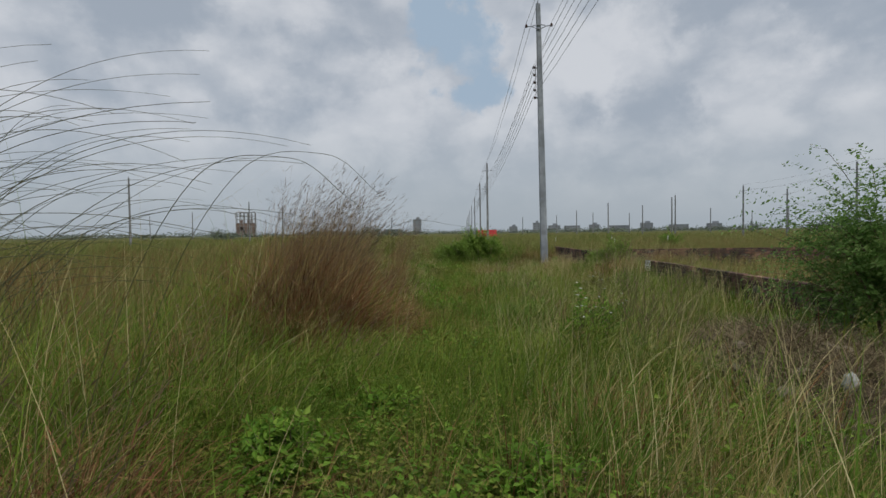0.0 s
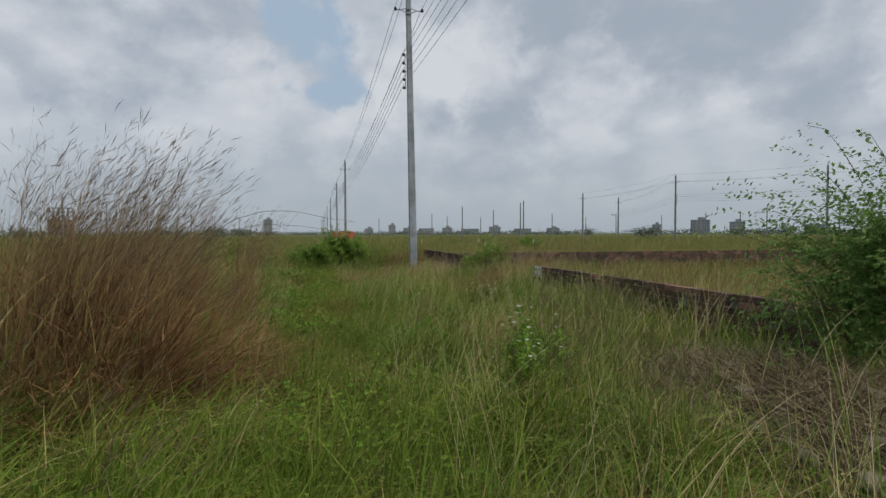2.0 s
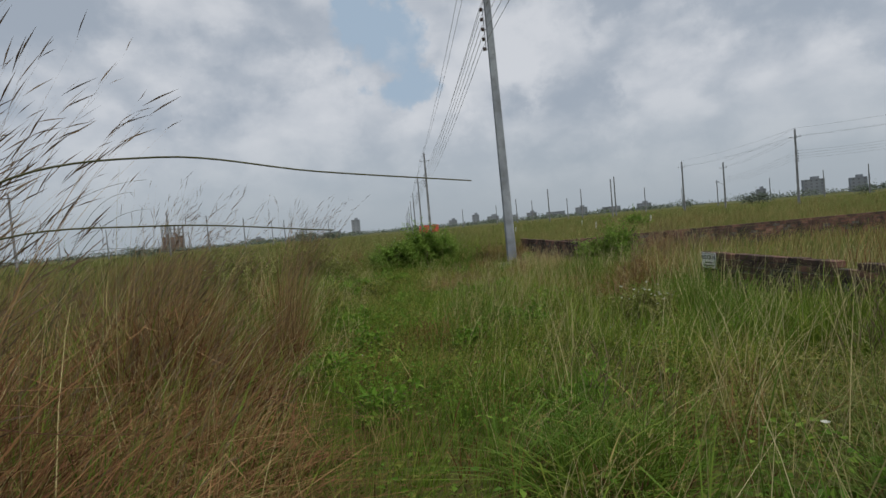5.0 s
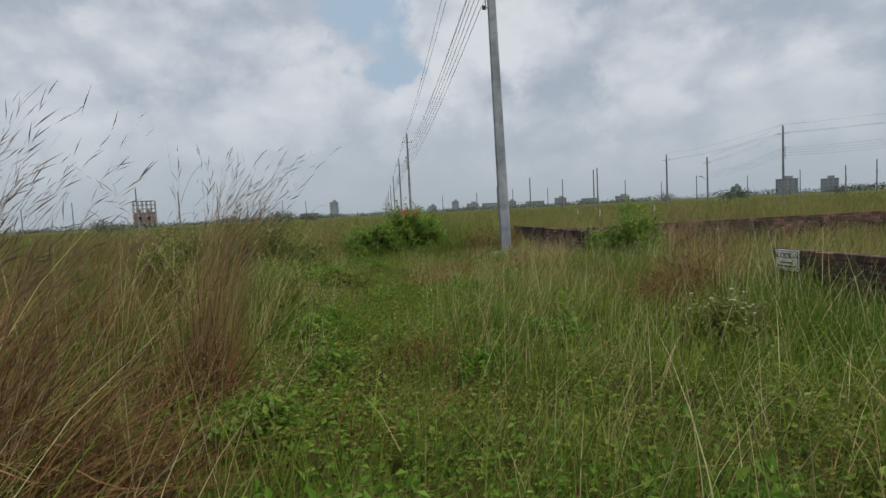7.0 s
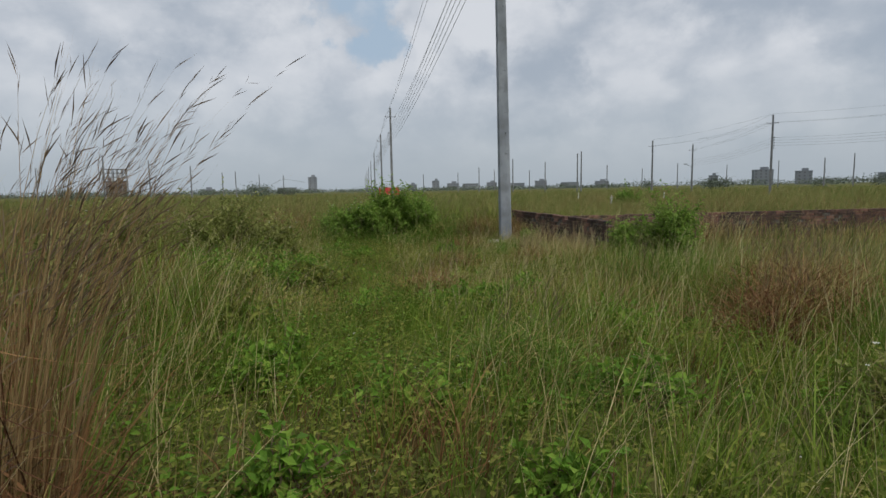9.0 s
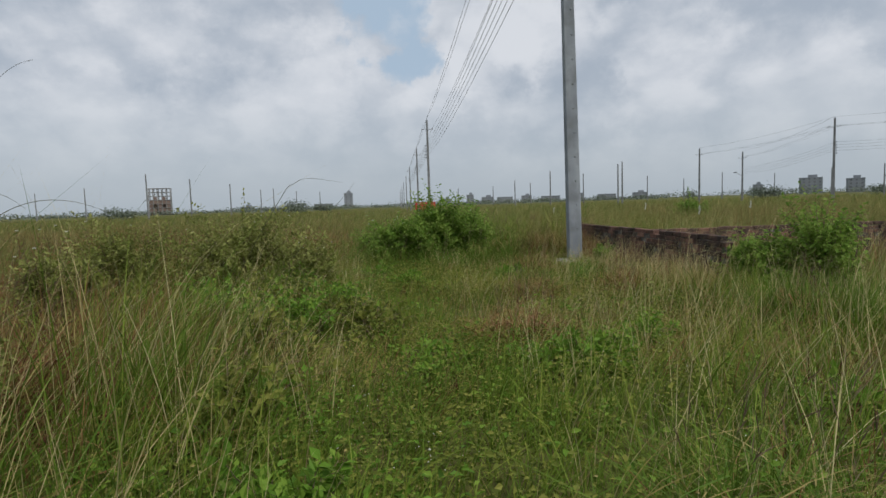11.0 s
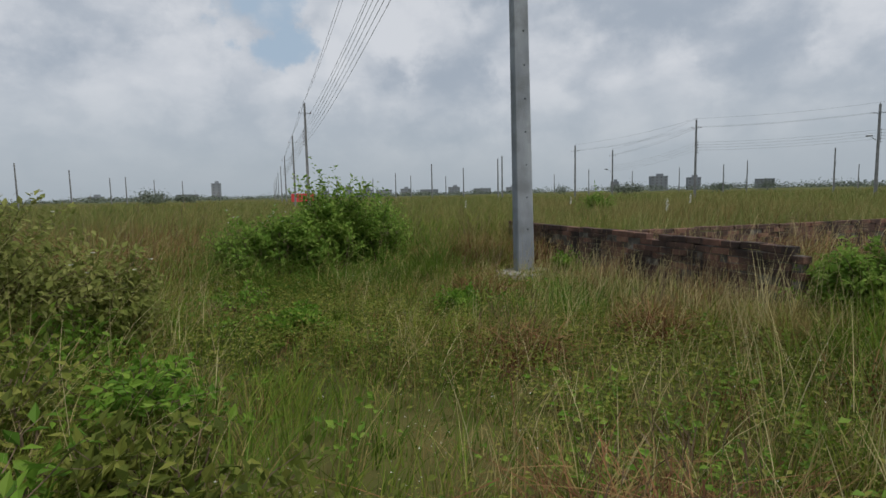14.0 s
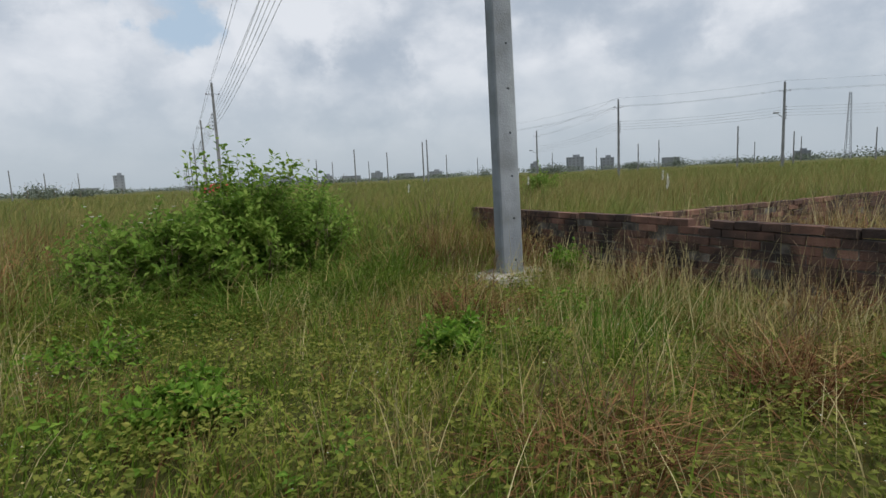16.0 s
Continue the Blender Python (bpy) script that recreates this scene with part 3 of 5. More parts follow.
# ---- distance: buildings, mast, woods, red hoarding ----
def building(az, el, dist, width, depth, label, wall, frame_only=False, tower=True):
    x, y = dist * math.sin(radians(az)), dist * math.cos(radians(az))
    top = 1.35 + dist * math.tan(radians(el))
    b = new("apartment_building")
    b.matrix_world = pose(x, y, 0, 0, 0, -az * 0.8)
    tagged(b, label, "building", "distant buildings")
    n = max(2, int(round(top / 3.1)))
    fl = top / n
    bm = bmesh.new()
    if frame_only:
        for k in range(1, n + 1):
            box(bm, (-width / 2, -depth / 2, k * fl - 0.35), (width / 2, depth / 2, k * fl))
        cols = 6
        for k in range(cols):
            cx = -width / 2 + 0.3 + (width - 0.6) * k / (cols - 1)
            for cy in (-depth / 2 + 0.35, depth / 2 - 0.35):
                box(bm, (cx - 0.3, cy - 0.3, 0), (cx + 0.3, cy + 0.3, top - 0.3))
        part("concrete_frame", bm, M_BLDG_RAW, b, "bare concrete slabs and columns")
        bm = bmesh.new()
        box(bm, (-width * 0.46, -depth * 0.25, 0), (width * 0.46, depth * 0.3, top * 0.55))
        part("core_wall", bm, M_BLDG_BRICK, b, "dull brick inner walls")
        bm = bmesh.new()
        for k in range(n - 2):
            for c in range(cols - 1):
                if (k * 3 + c * 2) % 4:
                    cx = -width / 2 + 0.6 + (width - 0.6) * c / (cols - 1)
                    box(bm, (cx, -depth / 2 + 0.2, k * fl), (cx + (width - 0.6) / (cols - 1) * 0.72, -depth / 2 + 0.5, k * fl + fl * 0.72))
        part("brick_infill", bm, M_BLDG_BRICK, b, "reddish brick infill walls")
        return b
    box(bm, (-width / 2, -depth / 2, 0), (width / 2, depth / 2, top - 0.6))
    box(bm, (-width / 2 - 0.2, -depth / 2 - 0.2, top - 0.6), (width / 2 + 0.2, depth / 2 + 0.2, top))
    part("wall", bm, wall, b)
    if tower:
        bm = bmesh.new()
        box(bm, (-width * 0.12, -depth * 0.2, top), (width * 0.28, depth * 0.2, top + 2.6))
        part("stair_tower", bm, wall, b)
    cols = max(2, int(width / 3.6))
    bm0 = bmesh.new()
    box(bm0, (-0.8, -0.06, 0), (0.8, 0.06, 1.5))
    me = bpy.data.meshes.new("window")
    bm0.to_mesh(me)
    bm0.free()
    me.materials.append(M_DARKWIN)
    for k in range(n):
        for c in range(cols):
            wo = new("window", me)
            wo.parent = b
            wo.location = (-width / 2 + width * (c + 0.5) / cols, -depth / 2 - 0.03, k * fl + 0.9)
    return b


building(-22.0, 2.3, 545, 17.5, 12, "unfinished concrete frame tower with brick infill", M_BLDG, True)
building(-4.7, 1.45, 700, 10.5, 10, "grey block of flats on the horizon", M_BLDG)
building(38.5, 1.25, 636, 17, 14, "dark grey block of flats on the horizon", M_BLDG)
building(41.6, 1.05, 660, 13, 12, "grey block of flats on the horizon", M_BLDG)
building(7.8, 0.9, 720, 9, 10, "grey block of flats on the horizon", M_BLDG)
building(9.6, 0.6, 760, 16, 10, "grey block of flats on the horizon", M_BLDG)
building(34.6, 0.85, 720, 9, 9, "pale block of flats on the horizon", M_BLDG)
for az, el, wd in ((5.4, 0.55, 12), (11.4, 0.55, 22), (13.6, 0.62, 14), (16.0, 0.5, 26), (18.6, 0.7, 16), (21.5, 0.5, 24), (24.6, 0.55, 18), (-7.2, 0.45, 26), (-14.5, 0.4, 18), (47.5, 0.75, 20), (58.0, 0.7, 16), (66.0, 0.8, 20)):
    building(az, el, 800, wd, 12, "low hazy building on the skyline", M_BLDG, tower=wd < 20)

mast = new("lattice_mast")
mast.matrix_world = pose(420 * math.sin(radians(62)), 420 * math.cos(radians(62)) + 13, 0)
tagged(mast, "tall thin steel lattice radio mast", "mast")
bm = bmesh.new()
for q in range(4):
    a = q * math.pi / 2
    cyl(bm, (2.2 * math.cos(a), 2.2 * math.sin(a), 0), (0.7 * math.cos(a), 0.7 * math.sin(a), 40), 0.13, 0.1, 5)
part("leg_frame", bm, M_STEEL, mast)
bm = bmesh.new()
for k in range(20):
    r0, r1 = 2.2 - 1.5 * k / 20, 2.2 - 1.5 * (k + 1) / 20
    for q in range(4):
        a, a2 = q * math.pi / 2, (q + 1) * math.pi / 2
        cyl(bm, (r0 * math.cos(a), r0 * math.sin(a), 2 * k), (r1 * math.cos(a2), r1 * math.sin(a2), 2 * k + 2), 0.07, 0.07, 4)
part("bracing", bm, M_STEEL, mast)

red = new("red_hoarding")
red.matrix_world = pose(5.2, 112.0, 0)
tagged(red, "plain red sheet hoarding on posts in grass", "hoarding")
bm = bmesh.new()
box(bm, (-1.95, -0.04, 0.5), (1.95, 0.04, 1.95), 0.01)
part("panel", bm, M_RED, red)
for sx in (-1.6, 1.6):
    bm = bmesh.new()
    box(bm, (sx - 0.05, 0.05, -0.2), (sx + 0.05, 0.15, 1.85))
    part("post", bm, M_STEEL, red)

rng = np.random.default_rng(11)
PTS, SIZE = [], []
for k in range(420):
    az = rng.uniform(-60, 78)
    d = rng.uniform(420, 780)
    hh = rng.uniform(2.0, 5.0) * (1.4 if az > 26 else 1.0)
    m = 64
    c = np.array([d * math.sin(radians(az)), d * math.cos(radians(az)), hh * 0.5])
    PTS.append(c + rng.normal(size=(m, 3)) * np.array([6.0, 4.5, hh * 0.26]))
    SIZE.append(np.full(m, 1.35))
# a nearer group of trees
for az, d, hh in ((-10.6, 165, 3.6), (-9.6, 168, 3.2), (-10.0, 160, 2.6), (-7.9, 190, 2.6), (-7.0, 190, 2.4), (-26, 150, 2.8), (-25, 152, 2.2), (34.5, 150, 2.6), (35.5, 150, 2.8), (29.0, 200, 3.0), (47, 190, 3.2), (43, 180, 2.6)):
    c = np.array([d * math.sin(radians(az)), d * math.cos(radians(az)) + 5, hh * 0.62])
    PTS.append(c + rng.normal(size=(420, 3)) * np.array([1.25, 1.25, hh * 0.24]))
    SIZE.append(np.full(420, 0.40))
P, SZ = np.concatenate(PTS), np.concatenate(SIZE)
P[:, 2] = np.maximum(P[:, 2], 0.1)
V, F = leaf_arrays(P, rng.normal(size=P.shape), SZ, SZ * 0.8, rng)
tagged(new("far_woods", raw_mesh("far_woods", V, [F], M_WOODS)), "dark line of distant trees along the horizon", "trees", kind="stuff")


# ---- mound, sack, sign ----
def mound_z(x, y):
    r = np.sqrt(((x - 2.95) / 1.15) ** 2 + ((y - 0.6) / 2.3) ** 2)
    return 0.42 * np.clip(1 - r ** 1.7, 0, 1)


a, r = np.meshgrid(np.linspace(0, 2 * np.pi, 72, endpoint=False), np.linspace(0, 1.05, 26), indexing="ij")
mx, my = 2.95 + 1.15 * r * np.cos(a), 0.6 + 2.3 * r * np.sin(a)
mz = mound_z(mx, my) + 0.05 * np.sin(mx * 7) * np.cos(my * 6) * (1 - r) + rng.normal(size=mx.shape) * 0.018 - 0.05 * r
i, j = np.meshgrid(np.arange(72), np.arange(25), indexing="ij")
quads = np.stack([i * 26 + j, ((i + 1) % 72) * 26 + j, ((i + 1) % 72) * 26 + j + 1, i * 26 + j + 1], -1).reshape(-1, 4)
tagged(new("rubble_mound", raw_mesh("rubble_mound", np.stack([mx, my, mz], -1).reshape(-1, 3), [quads], M_SOIL, True)), "low heap of dark soil and dry rubble among grass", "mound")
me_stone = []
for k in range(3):
    bm = bmesh.new()
    bmesh.ops.create_icosphere(bm, subdivisions=1, radius=0.06)
    for v in bm.verts:
        v.co *= prng.uniform(0.7, 1.3)
        v.co.z *= 0.65
    me = bpy.data.meshes.new("rubble_stone")
    bm.to_mesh(me)
    bm.free()
    me.materials.append(M_STONE)
    me_stone.append(me)
for k in range(46):
    x, y = 2.75 + prng.gauss(0, 0.6), 0.6 + prng.gauss(0, 0.95)
    if abs(x - 2.75) > 1.2:
        continue
    ob = new("rubble_stone", me_stone[k % 3])
    ob.matrix_world = pose(x, y, float(mound_z(x, y)) + 0.015, 0, 0, prng.uniform(0, 360)) @ Matrix.Scale(prng.uniform(0.6, 1.5), 4)
    tagged(ob, "small rough brown stone lying on the mound", "stone", "rubble stones")
n = 9000
tx, ty = rng.normal(2.95, 0.5, n), rng.normal(0.5, 1.0, n)
P = np.stack([tx, ty, mound_z(tx, ty)], -1)
V, Q, T = blade_arrays(P, rng.uniform(0.02, 0.26, n), rng.uniform(0.004, 0.009, n), rng.uniform(0, 6.3, n), rng.uniform(0.08, 0.45, n), rng.uniform(0, 0.2, n), rng, 3)
tagged(new("dry_litter", raw_mesh("dry_litter", V, [Q, T], M_TWIG)), "dry grey stalks strewn over the mound", "litter", kind="stuff")

bm = bmesh.new()
bmesh.ops.create_icosphere(bm, subdivisions=3, radius=0.1)
for v in bm.verts:
    v.co = Vector((v.co.x * 0.5, v.co.y * 0.5, v.co.z * 0.8)) * (1 + 0.45 * noise.noise(v.co * 26) + 0.2 * noise.noise(v.co * 60))
for f in bm.faces:
    f.smooth = True
sack = part("plastic_sack", bm, M_BAG)
sack.matrix_world = pose(2.6, -0.55, float(mound_z(2.6, -0.55)) + 0.06, 6, 10, 20)
tagged(sack, "crumpled white plastic sack lying on the mound", "sack")

sign = new("plot_sign")
sign.matrix_world = pose(4.135, 8.475, 0.64, 90, 0, -90) @ Matrix.Diagonal((0.88, 0.85, 1, 1))
tagged(sign, "small white rectangular plot sign reading BLOCK-N", "sign")
bm = bmesh.new()
box(bm, (-0.21, -0.135, 0), (0.21, 0.135, 0.012), 0.003)
board = part("board", bm, M_SIGN, sign)
bm = bmesh.new()
for lo, hi in (((-0.2, 0.118), (0.2, 0.126)), ((-0.2, -0.126), (0.2, -0.118)), ((-0.2, -0.118), (-0.192, 0.118)), ((0.192, -0.118), (0.2, 0.118))):
    box(bm, (lo[0], lo[1], 0.0125), (hi[0], hi[1], 0.0145))
part("border", bm, M_INK, board, "thin dark border line")
font = bpy.data.curves.new("lettering", "FONT")
font.body, font.size, font.align_x, font.extrude, font.offset = "BLOCK-N", 0.098, "CENTER", 0.001, 0.002
lettering = new("lettering", font)
bpy.context.view_layer.update()
letter_mesh = bpy.data.meshes.new_from_object(lettering.evaluated_get(bpy.context.evaluated_depsgraph_get()))
bpy.data.objects.remove(lettering)
letter_mesh.materials.clear()
letter_mesh.materials.append(M_INK)
lo = mesh_part("lettering", letter_mesh, board, "dark block letters")
lo.location = (0, 0.026, 0.0145)
for yb, wb, hb in ((-0.035, 0.20, 0.022), (-0.085, 0.33, 0.026)):
    bm = bmesh.new()
    box(bm, (-wb / 2, yb - hb / 2, 0.0125), (wb / 2, yb + hb / 2, 0.0145))
    part("text_bar", bm, M_INK, board)


# ---- bushes ----
def bush(name, x, y, z0, rx, ry, h, mat, label, twigs, leaf, seed, category="bush", lean=(0, 0), stems=7, flowers=0, droop=0.25, group="", low=0.05, m=15):
    """Stems, twigs with leaves along them, and flower heads where asked."""
    b = new(name)
    b.matrix_world = pose(x, y, z0)
    tagged(b, label, category, group)
    g = np.random.default_rng(seed)
    pieces = []
    tips = []
    for k in range(stems):
        a = g.uniform(0, 6.28)
        rr = g.uniform(0.2, 0.65)
        end = np.array([rr * rx * math.cos(a) + lean[0] * 0.5, rr * ry * math.sin(a) + lean[1] * 0.5, h * g.uniform(0.3, 0.5)])
        t = np.linspace(0, 1, 7)[:, None]
        pts = np.array([[0.08 * math.cos(a), 0.08 * math.sin(a), -0.05]]) * (1 - t) + end * t + np.concatenate([np.sin(t * 3) * 0.05, np.cos(t * 4) * 0.04, 0 * t], 1)
        pieces.append(tube(pts, np.linspace(0.02, 0.005, 7) * (0.7 + 0.2 * h), 6))
        tips.append(end)
    V, F = merged(pieces)
    mesh_part("stem_cluster", raw_mesh("stem_cluster", V, [F], M_BARK, True), b, "thin brown woody stems")["kind"] = "stuff"
    # twigs from inside the crown outwards, uneven by direction
    a = g.uniform(0, 6.28, twigs)
    u = g.uniform(-0.6, 1.0, twigs)
    reach = (0.70 + 0.20 * np.sin(a * 3 + seed + u * 2) + 0.16 * np.sin(a * 7 + u * 6 + seed * 2)) * g.uniform(0.5, 1.25, twigs)
    cz = np.sqrt(np.clip(1 - u * u, 0, 1))
    end = np.stack([rx * cz * np.cos(a) * reach + lean[0] * (u + 0.3), ry * cz * np.sin(a) * reach + lean[1] * (u + 0.3), h * (0.42 + 0.56 * u * reach)], -1)
    end[:, 2] = np.maximum(end[:, 2], low)
    start = end * np.array([0.45, 0.45, 0.62])
    t = np.linspace(0.1, 1.0, m)[None, :, None]
    pts = start[:, None] + (end - start)[:, None] * t
    dl = np.linalg.norm(end - start, axis=1)[:, None, None]
    pts = pts + np.concatenate([np.zeros((twigs, m, 2)), -droop * dl * t ** 2.5 * np.ones((twigs, m, 1))], 2)
    pts += g.normal(size=pts.shape) * 0.012
    pts[..., 2] = np.maximum(pts[..., 2], 0.03)
    tv = [tube(p[[0, m // 3, 2 * m // 3, m - 1]], [0.004, 0.003, 0.002, 0.0015], 3) for p in pts[:: max(1, twigs // 260)]]
    V, F = merged(tv)
    mesh_part("twig_web", raw_mesh("twig_web", V, [F], M_BARK), b)["kind"] = "stuff"
    axis = (end - start) / dl[:, 0]
    side = np.cross(axis, g.normal(size=axis.shape))
    side /= np.linalg.norm(side, axis=1)[:, None] + 1e-9
    sgn = np.where(np.arange(m) % 2, 1.0, -1.0)[None, :, None]
    dirs = axis[:, None] * 0.5 + side[:, None] * sgn * 0.9 + g.normal(size=pts.shape) * 0.35
    dirs[..., 2] -= droop * 0.6
    P, D = pts.reshape(-1, 3), dirs.reshape(-1, 3)
    L = leaf * g.uniform(0.6, 1.25, len(P))
    V, F = leaf_arrays(P, D, L, L * 0.52, g)
    mesh_part("crown", raw_mesh("crown", V, [F], mat), b, "uneven leafy crown")["kind"] = "stuff"
    if flowers:
        pick = np.argsort(end[:, 2] + g.uniform(0, h * 0.5, twigs))[-flowers:]
        for q in pick:
            c = pts[q, -1] + np.array([0, 0, 0.02])
            k = 9
            fa = np.linspace(0, 6.28, k, endpoint=False)
            D = np.stack([np.cos(fa), np.sin(fa), np.full(k, 0.5)], -1)
            V, F = leaf_arrays(np.tile(c, (k, 1)), D, np.full(k, 0.022), np.full(k, 0.014), g)
            mesh_part("flower", raw_mesh("flower", V, [F], M_PETAL), b, "small white flower head")
    return b


bush("shrub", 3.95, 0.72, 0.1, 1.3, 1.25, 2.7, M_TREE, "green feathery-leaved shrub growing beside the mound", 980, 0.047, 6, "shrub", (-0.2, 0), 9, 26, 0.42, m=24)
bush("bush", 0.25, 19.5, 0, 1.0, 0.95, 1.84, M_BUSH, "dense green leafy bush with white flowers", 950, 0.085, 8, "bush", (0.05, 0), 9, 40, 0.12)
bush("bush", -0.7, 19.3, 0, 0.75, 0.7, 1.35, M_BUSH, "lower green bush beside the large bush", 420, 0.088, 9, "bush", (0, 0), 6, 14, 0.12)
bush("bush", 1.0, 19.8, 0, 0.75, 0.7, 1.62, M_BUSH, "lower green bush beside the large bush", 520, 0.07, 10, "bush", (0, 0), 6, 6, 0.12)
bush("bush", -1.15, 19.7, 0, 0.65, 0.6, 1.15, M_BUSH, "lower green bush beside the large bush", 320, 0.06, 11, "bush", (0, 0), 6, 12, 0.12)
bush("bush", 4.75, 13.4, 0, 0.6, 0.6, 1.6, M_BUSH, "climbing green bush at the wall's end", 420, 0.07, 13, "bush", (0.05, 0.1), 6, 0, 0.2)
bush("bush", 4.35, 14.0, 0, 0.62, 0.6, 1.05, M_BUSH, "leafy creeper spilling over the wall's end", 420, 0.065, 14, "bush", (-0.1, 0), 5, 0, 0.25)
bush("bush", -3.1, 15.7, 0, 1.5, 1.3, 1.62, M_BUSH_DULL, "dull olive leafy bush among grass", 800, 0.07, 21, "bush", (0, 0), 8, 10, 0.1)
bush("bush", -2.15, 15.9, 0, 0.65, 0.75, 1.0, M_BUSH_DULL, "small olive leafy bush among grass", 380, 0.08, 23, "bush", (0, 0), 8, 6, 0.1)
bush("bush", -4.7, 15.0, 0, 1.1, 1.0, 1.5, M_BUSH_DULL, "dull olive leafy bush among grass", 560, 0.065, 24, "bush", (0, 0), 7, 6, 0.1)
bush("bush", -4.2, 18.2, 0, 1.0, 1.0, 1.05, M_BUSH_DULL, "dull olive leafy bush among grass", 460, 0.065, 22, "bush", (0, 0), 7, 8, 0.1)
bush("flowering_weed", 2.6, 7.3, 0, 0.5, 0.42, 0.58, M_BUSH_DULL, "leafy weed with pale flower heads", 230, 0.055, 31, "weed", (0, 0), 6, 24, 0.05, "flowering weeds")
bush("flowering_weed", 1.1, 1.5, 0, 0.36, 0.42, 0.84, M_WEED, "tall green weed with white flowers", 170, 0.055, 32, "weed", (0, 0), 6, 14, 0.05, "flowering weeds")
bush("flowering_weed", 1.6, 2.5, 0, 0.4, 0.4, 0.7, M_WEED, "green weed with white flowers", 150, 0.055, 33, "weed", (0, 0), 6, 12, 0.05, "flowering weeds")
bush("leafy_weed", -3.1, 9.9, 0, 0.35, 0.35, 1.35, M_BUSH_DULL, "tall thin leafy weed above the grass", 110, 0.07, 34, "weed", (0, 0), 4, 0, 0.1)
bush("leafy_weed", -4.6, 13.2, 0, 0.6, 0.5, 1.5, M_BUSH_DULL, "tall thin leafy weed above the grass", 150, 0.07, 35, "weed", (0, 0), 5, 6, 0.1)
bush("leafy_weed", 0.75, 11.0, 0, 0.55, 0.4, 0.34, M_WEED, "low bright green leafy weed", 150, 0.07, 36, "weed", (0, 0), 4, 0, 0.05)
bush("leafy_weed", 1.25, 16.2, 0, 0.35, 0.3, 0.36, M_WEED, "low bright green leafy weed", 110, 0.065, 37, "weed", (0, 0), 4, 0, 0.05)
bush("leafy_weed", -0.5, 16.1, 0, 0.4, 0.4, 0.3, M_WEED, "low bright green leafy weed", 130, 0.065, 41, "weed", (0, 0), 4, 0, 0.05)
bush("leafy_weed", -1.2, 9.0, 0, 0.45, 0.45, 0.36, M_WEED, "low bright green leafy weed", 130, 0.07, 43, "weed", (0, 0), 4, 0, 0.05)
bush("leafy_weed", -1.3, 6.2, 0, 0.4, 0.4, 0.36, M_WEED, "low bright green leafy weed", 130, 0.065, 44, "weed", (0, 0), 4, 0, 0.05)
bush("leafy_weed", -1.4, -1.6, 0, 0.4, 0.4, 0.5, M_WEED, "low bright green leafy weed", 150, 0.065, 45, "weed", (0, 0), 4, 0, 0.05)
bush("leafy_weed", 3.6, 17.9, 0, 0.3, 0.3, 0.5, M_WEED, "green leafy weed beside the plinth", 130, 0.06, 38, "weed", (0, 0), 4, 0, 0.05)
bush("leafy_weed", 13.5, 32.0, 0, 1.1, 1.0, 1.6, M_BUSH, "green bush far off in the field", 300, 0.12, 39, "weed", (0, 0), 5, 0, 0.1)


wrng = random.Random(61)
for q, (x, y) in enumerate(((-0.9, 7.2), (0.35, 7.0), (-0.2, 8.2), (1.2, 8.0), (-1.6, 10.4), (1.9, 9.6), (-0.4, 11.2), (1.5, 11.6), (-1.5, 14.6), (-1.1, 17.4), (0.9, 4.6), (-0.7, 4.9), (0.1, -1.7), (-0.9, -0.6))):
    bush("leafy_weed", x, y, 0, wrng.uniform(0.32, 0.55), wrng.uniform(0.3, 0.5), wrng.uniform(0.34, 0.46), M_WEED, "low bright green broad-leaved weed", 56, wrng.uniform(0.06, 0.085), 70 + q, "weed", (0, 0), 4, 0, 0.08, "leafy weeds", m=8)
for q, (x, y, h) in enumerate(((-1.75, 12.6, 0.62), (-2.1, 13.6, 0.7), (-1.35, 13.1, 0.5), (-2.45, 12.9, 0.75), (-1.0, 12.5, 0.46), (-1.9, 11.6, 0.62), (-1.5, 13.9, 0.55), (-2.6, 14.4, 0.7), (-1.7, 10.2, 0.55), (-3.0, 13.5, 0.75), (-2.9, 12.2, 0.65), (-3.6, 13.0, 0.75), (-2.2, 15.2, 0.6))):
    bush("leafy_weed", x, y, 0, 0.58, 0.55, h * 1.1, M_DWEED if q % 3 else M_WEED, "loose broad-leaved green weed among the grass", 75, 0.08, 110 + q, "weed", (0, 0), 6, 0, 0.12, "leafy weeds", m=8)


def cane_flower(x, y, h, seed):
    """A white feathery flower head on a thin stalk."""
    t = new("cane_flower")
    t.matrix_world = pose(x, y, 0)
    tagged(t, "white feathery cane flower on a thin stalk", "flower", "cane flowers")
    g = np.random.default_rng(seed)
    pts = np.array([[0, 0, -0.03], [0.01, 0, h * 0.5], [0.03, 0, h]])
    V, F = tube(pts, [0.006, 0.005, 0.003], 5)
    mesh_part("stalk", raw_mesh("stalk", V, [F], M_STRAW, True), t)
    k = 110
    z = g.uniform(0, 1, k) ** 1.3
    P = np.stack([np.full(k, 0.03) + 0.02 * z, np.zeros(k), h - 0.03 + 0.2 * z], -1)
    D = g.normal(size=(k, 3)) * 0.25 + np.array([0.15, 0, 0.8])
    V, F = leaf_arrays(P, D, g.uniform(0.04, 0.09, k), np.full(k, 0.004), g)
    mesh_part("plume", raw_mesh("plume", V, [F], M_PETAL), t, "white feathery plume")["kind"] = "stuff"


for q, (x, y, h) in enumerate(((6.15, 18.75, 0.98), (7.6, 24.5, 1.0), (4.9, 26.0, 0.95), (9.6, 22.0, 1.0))):
    cane_flower(x, y, h, 500 + q)


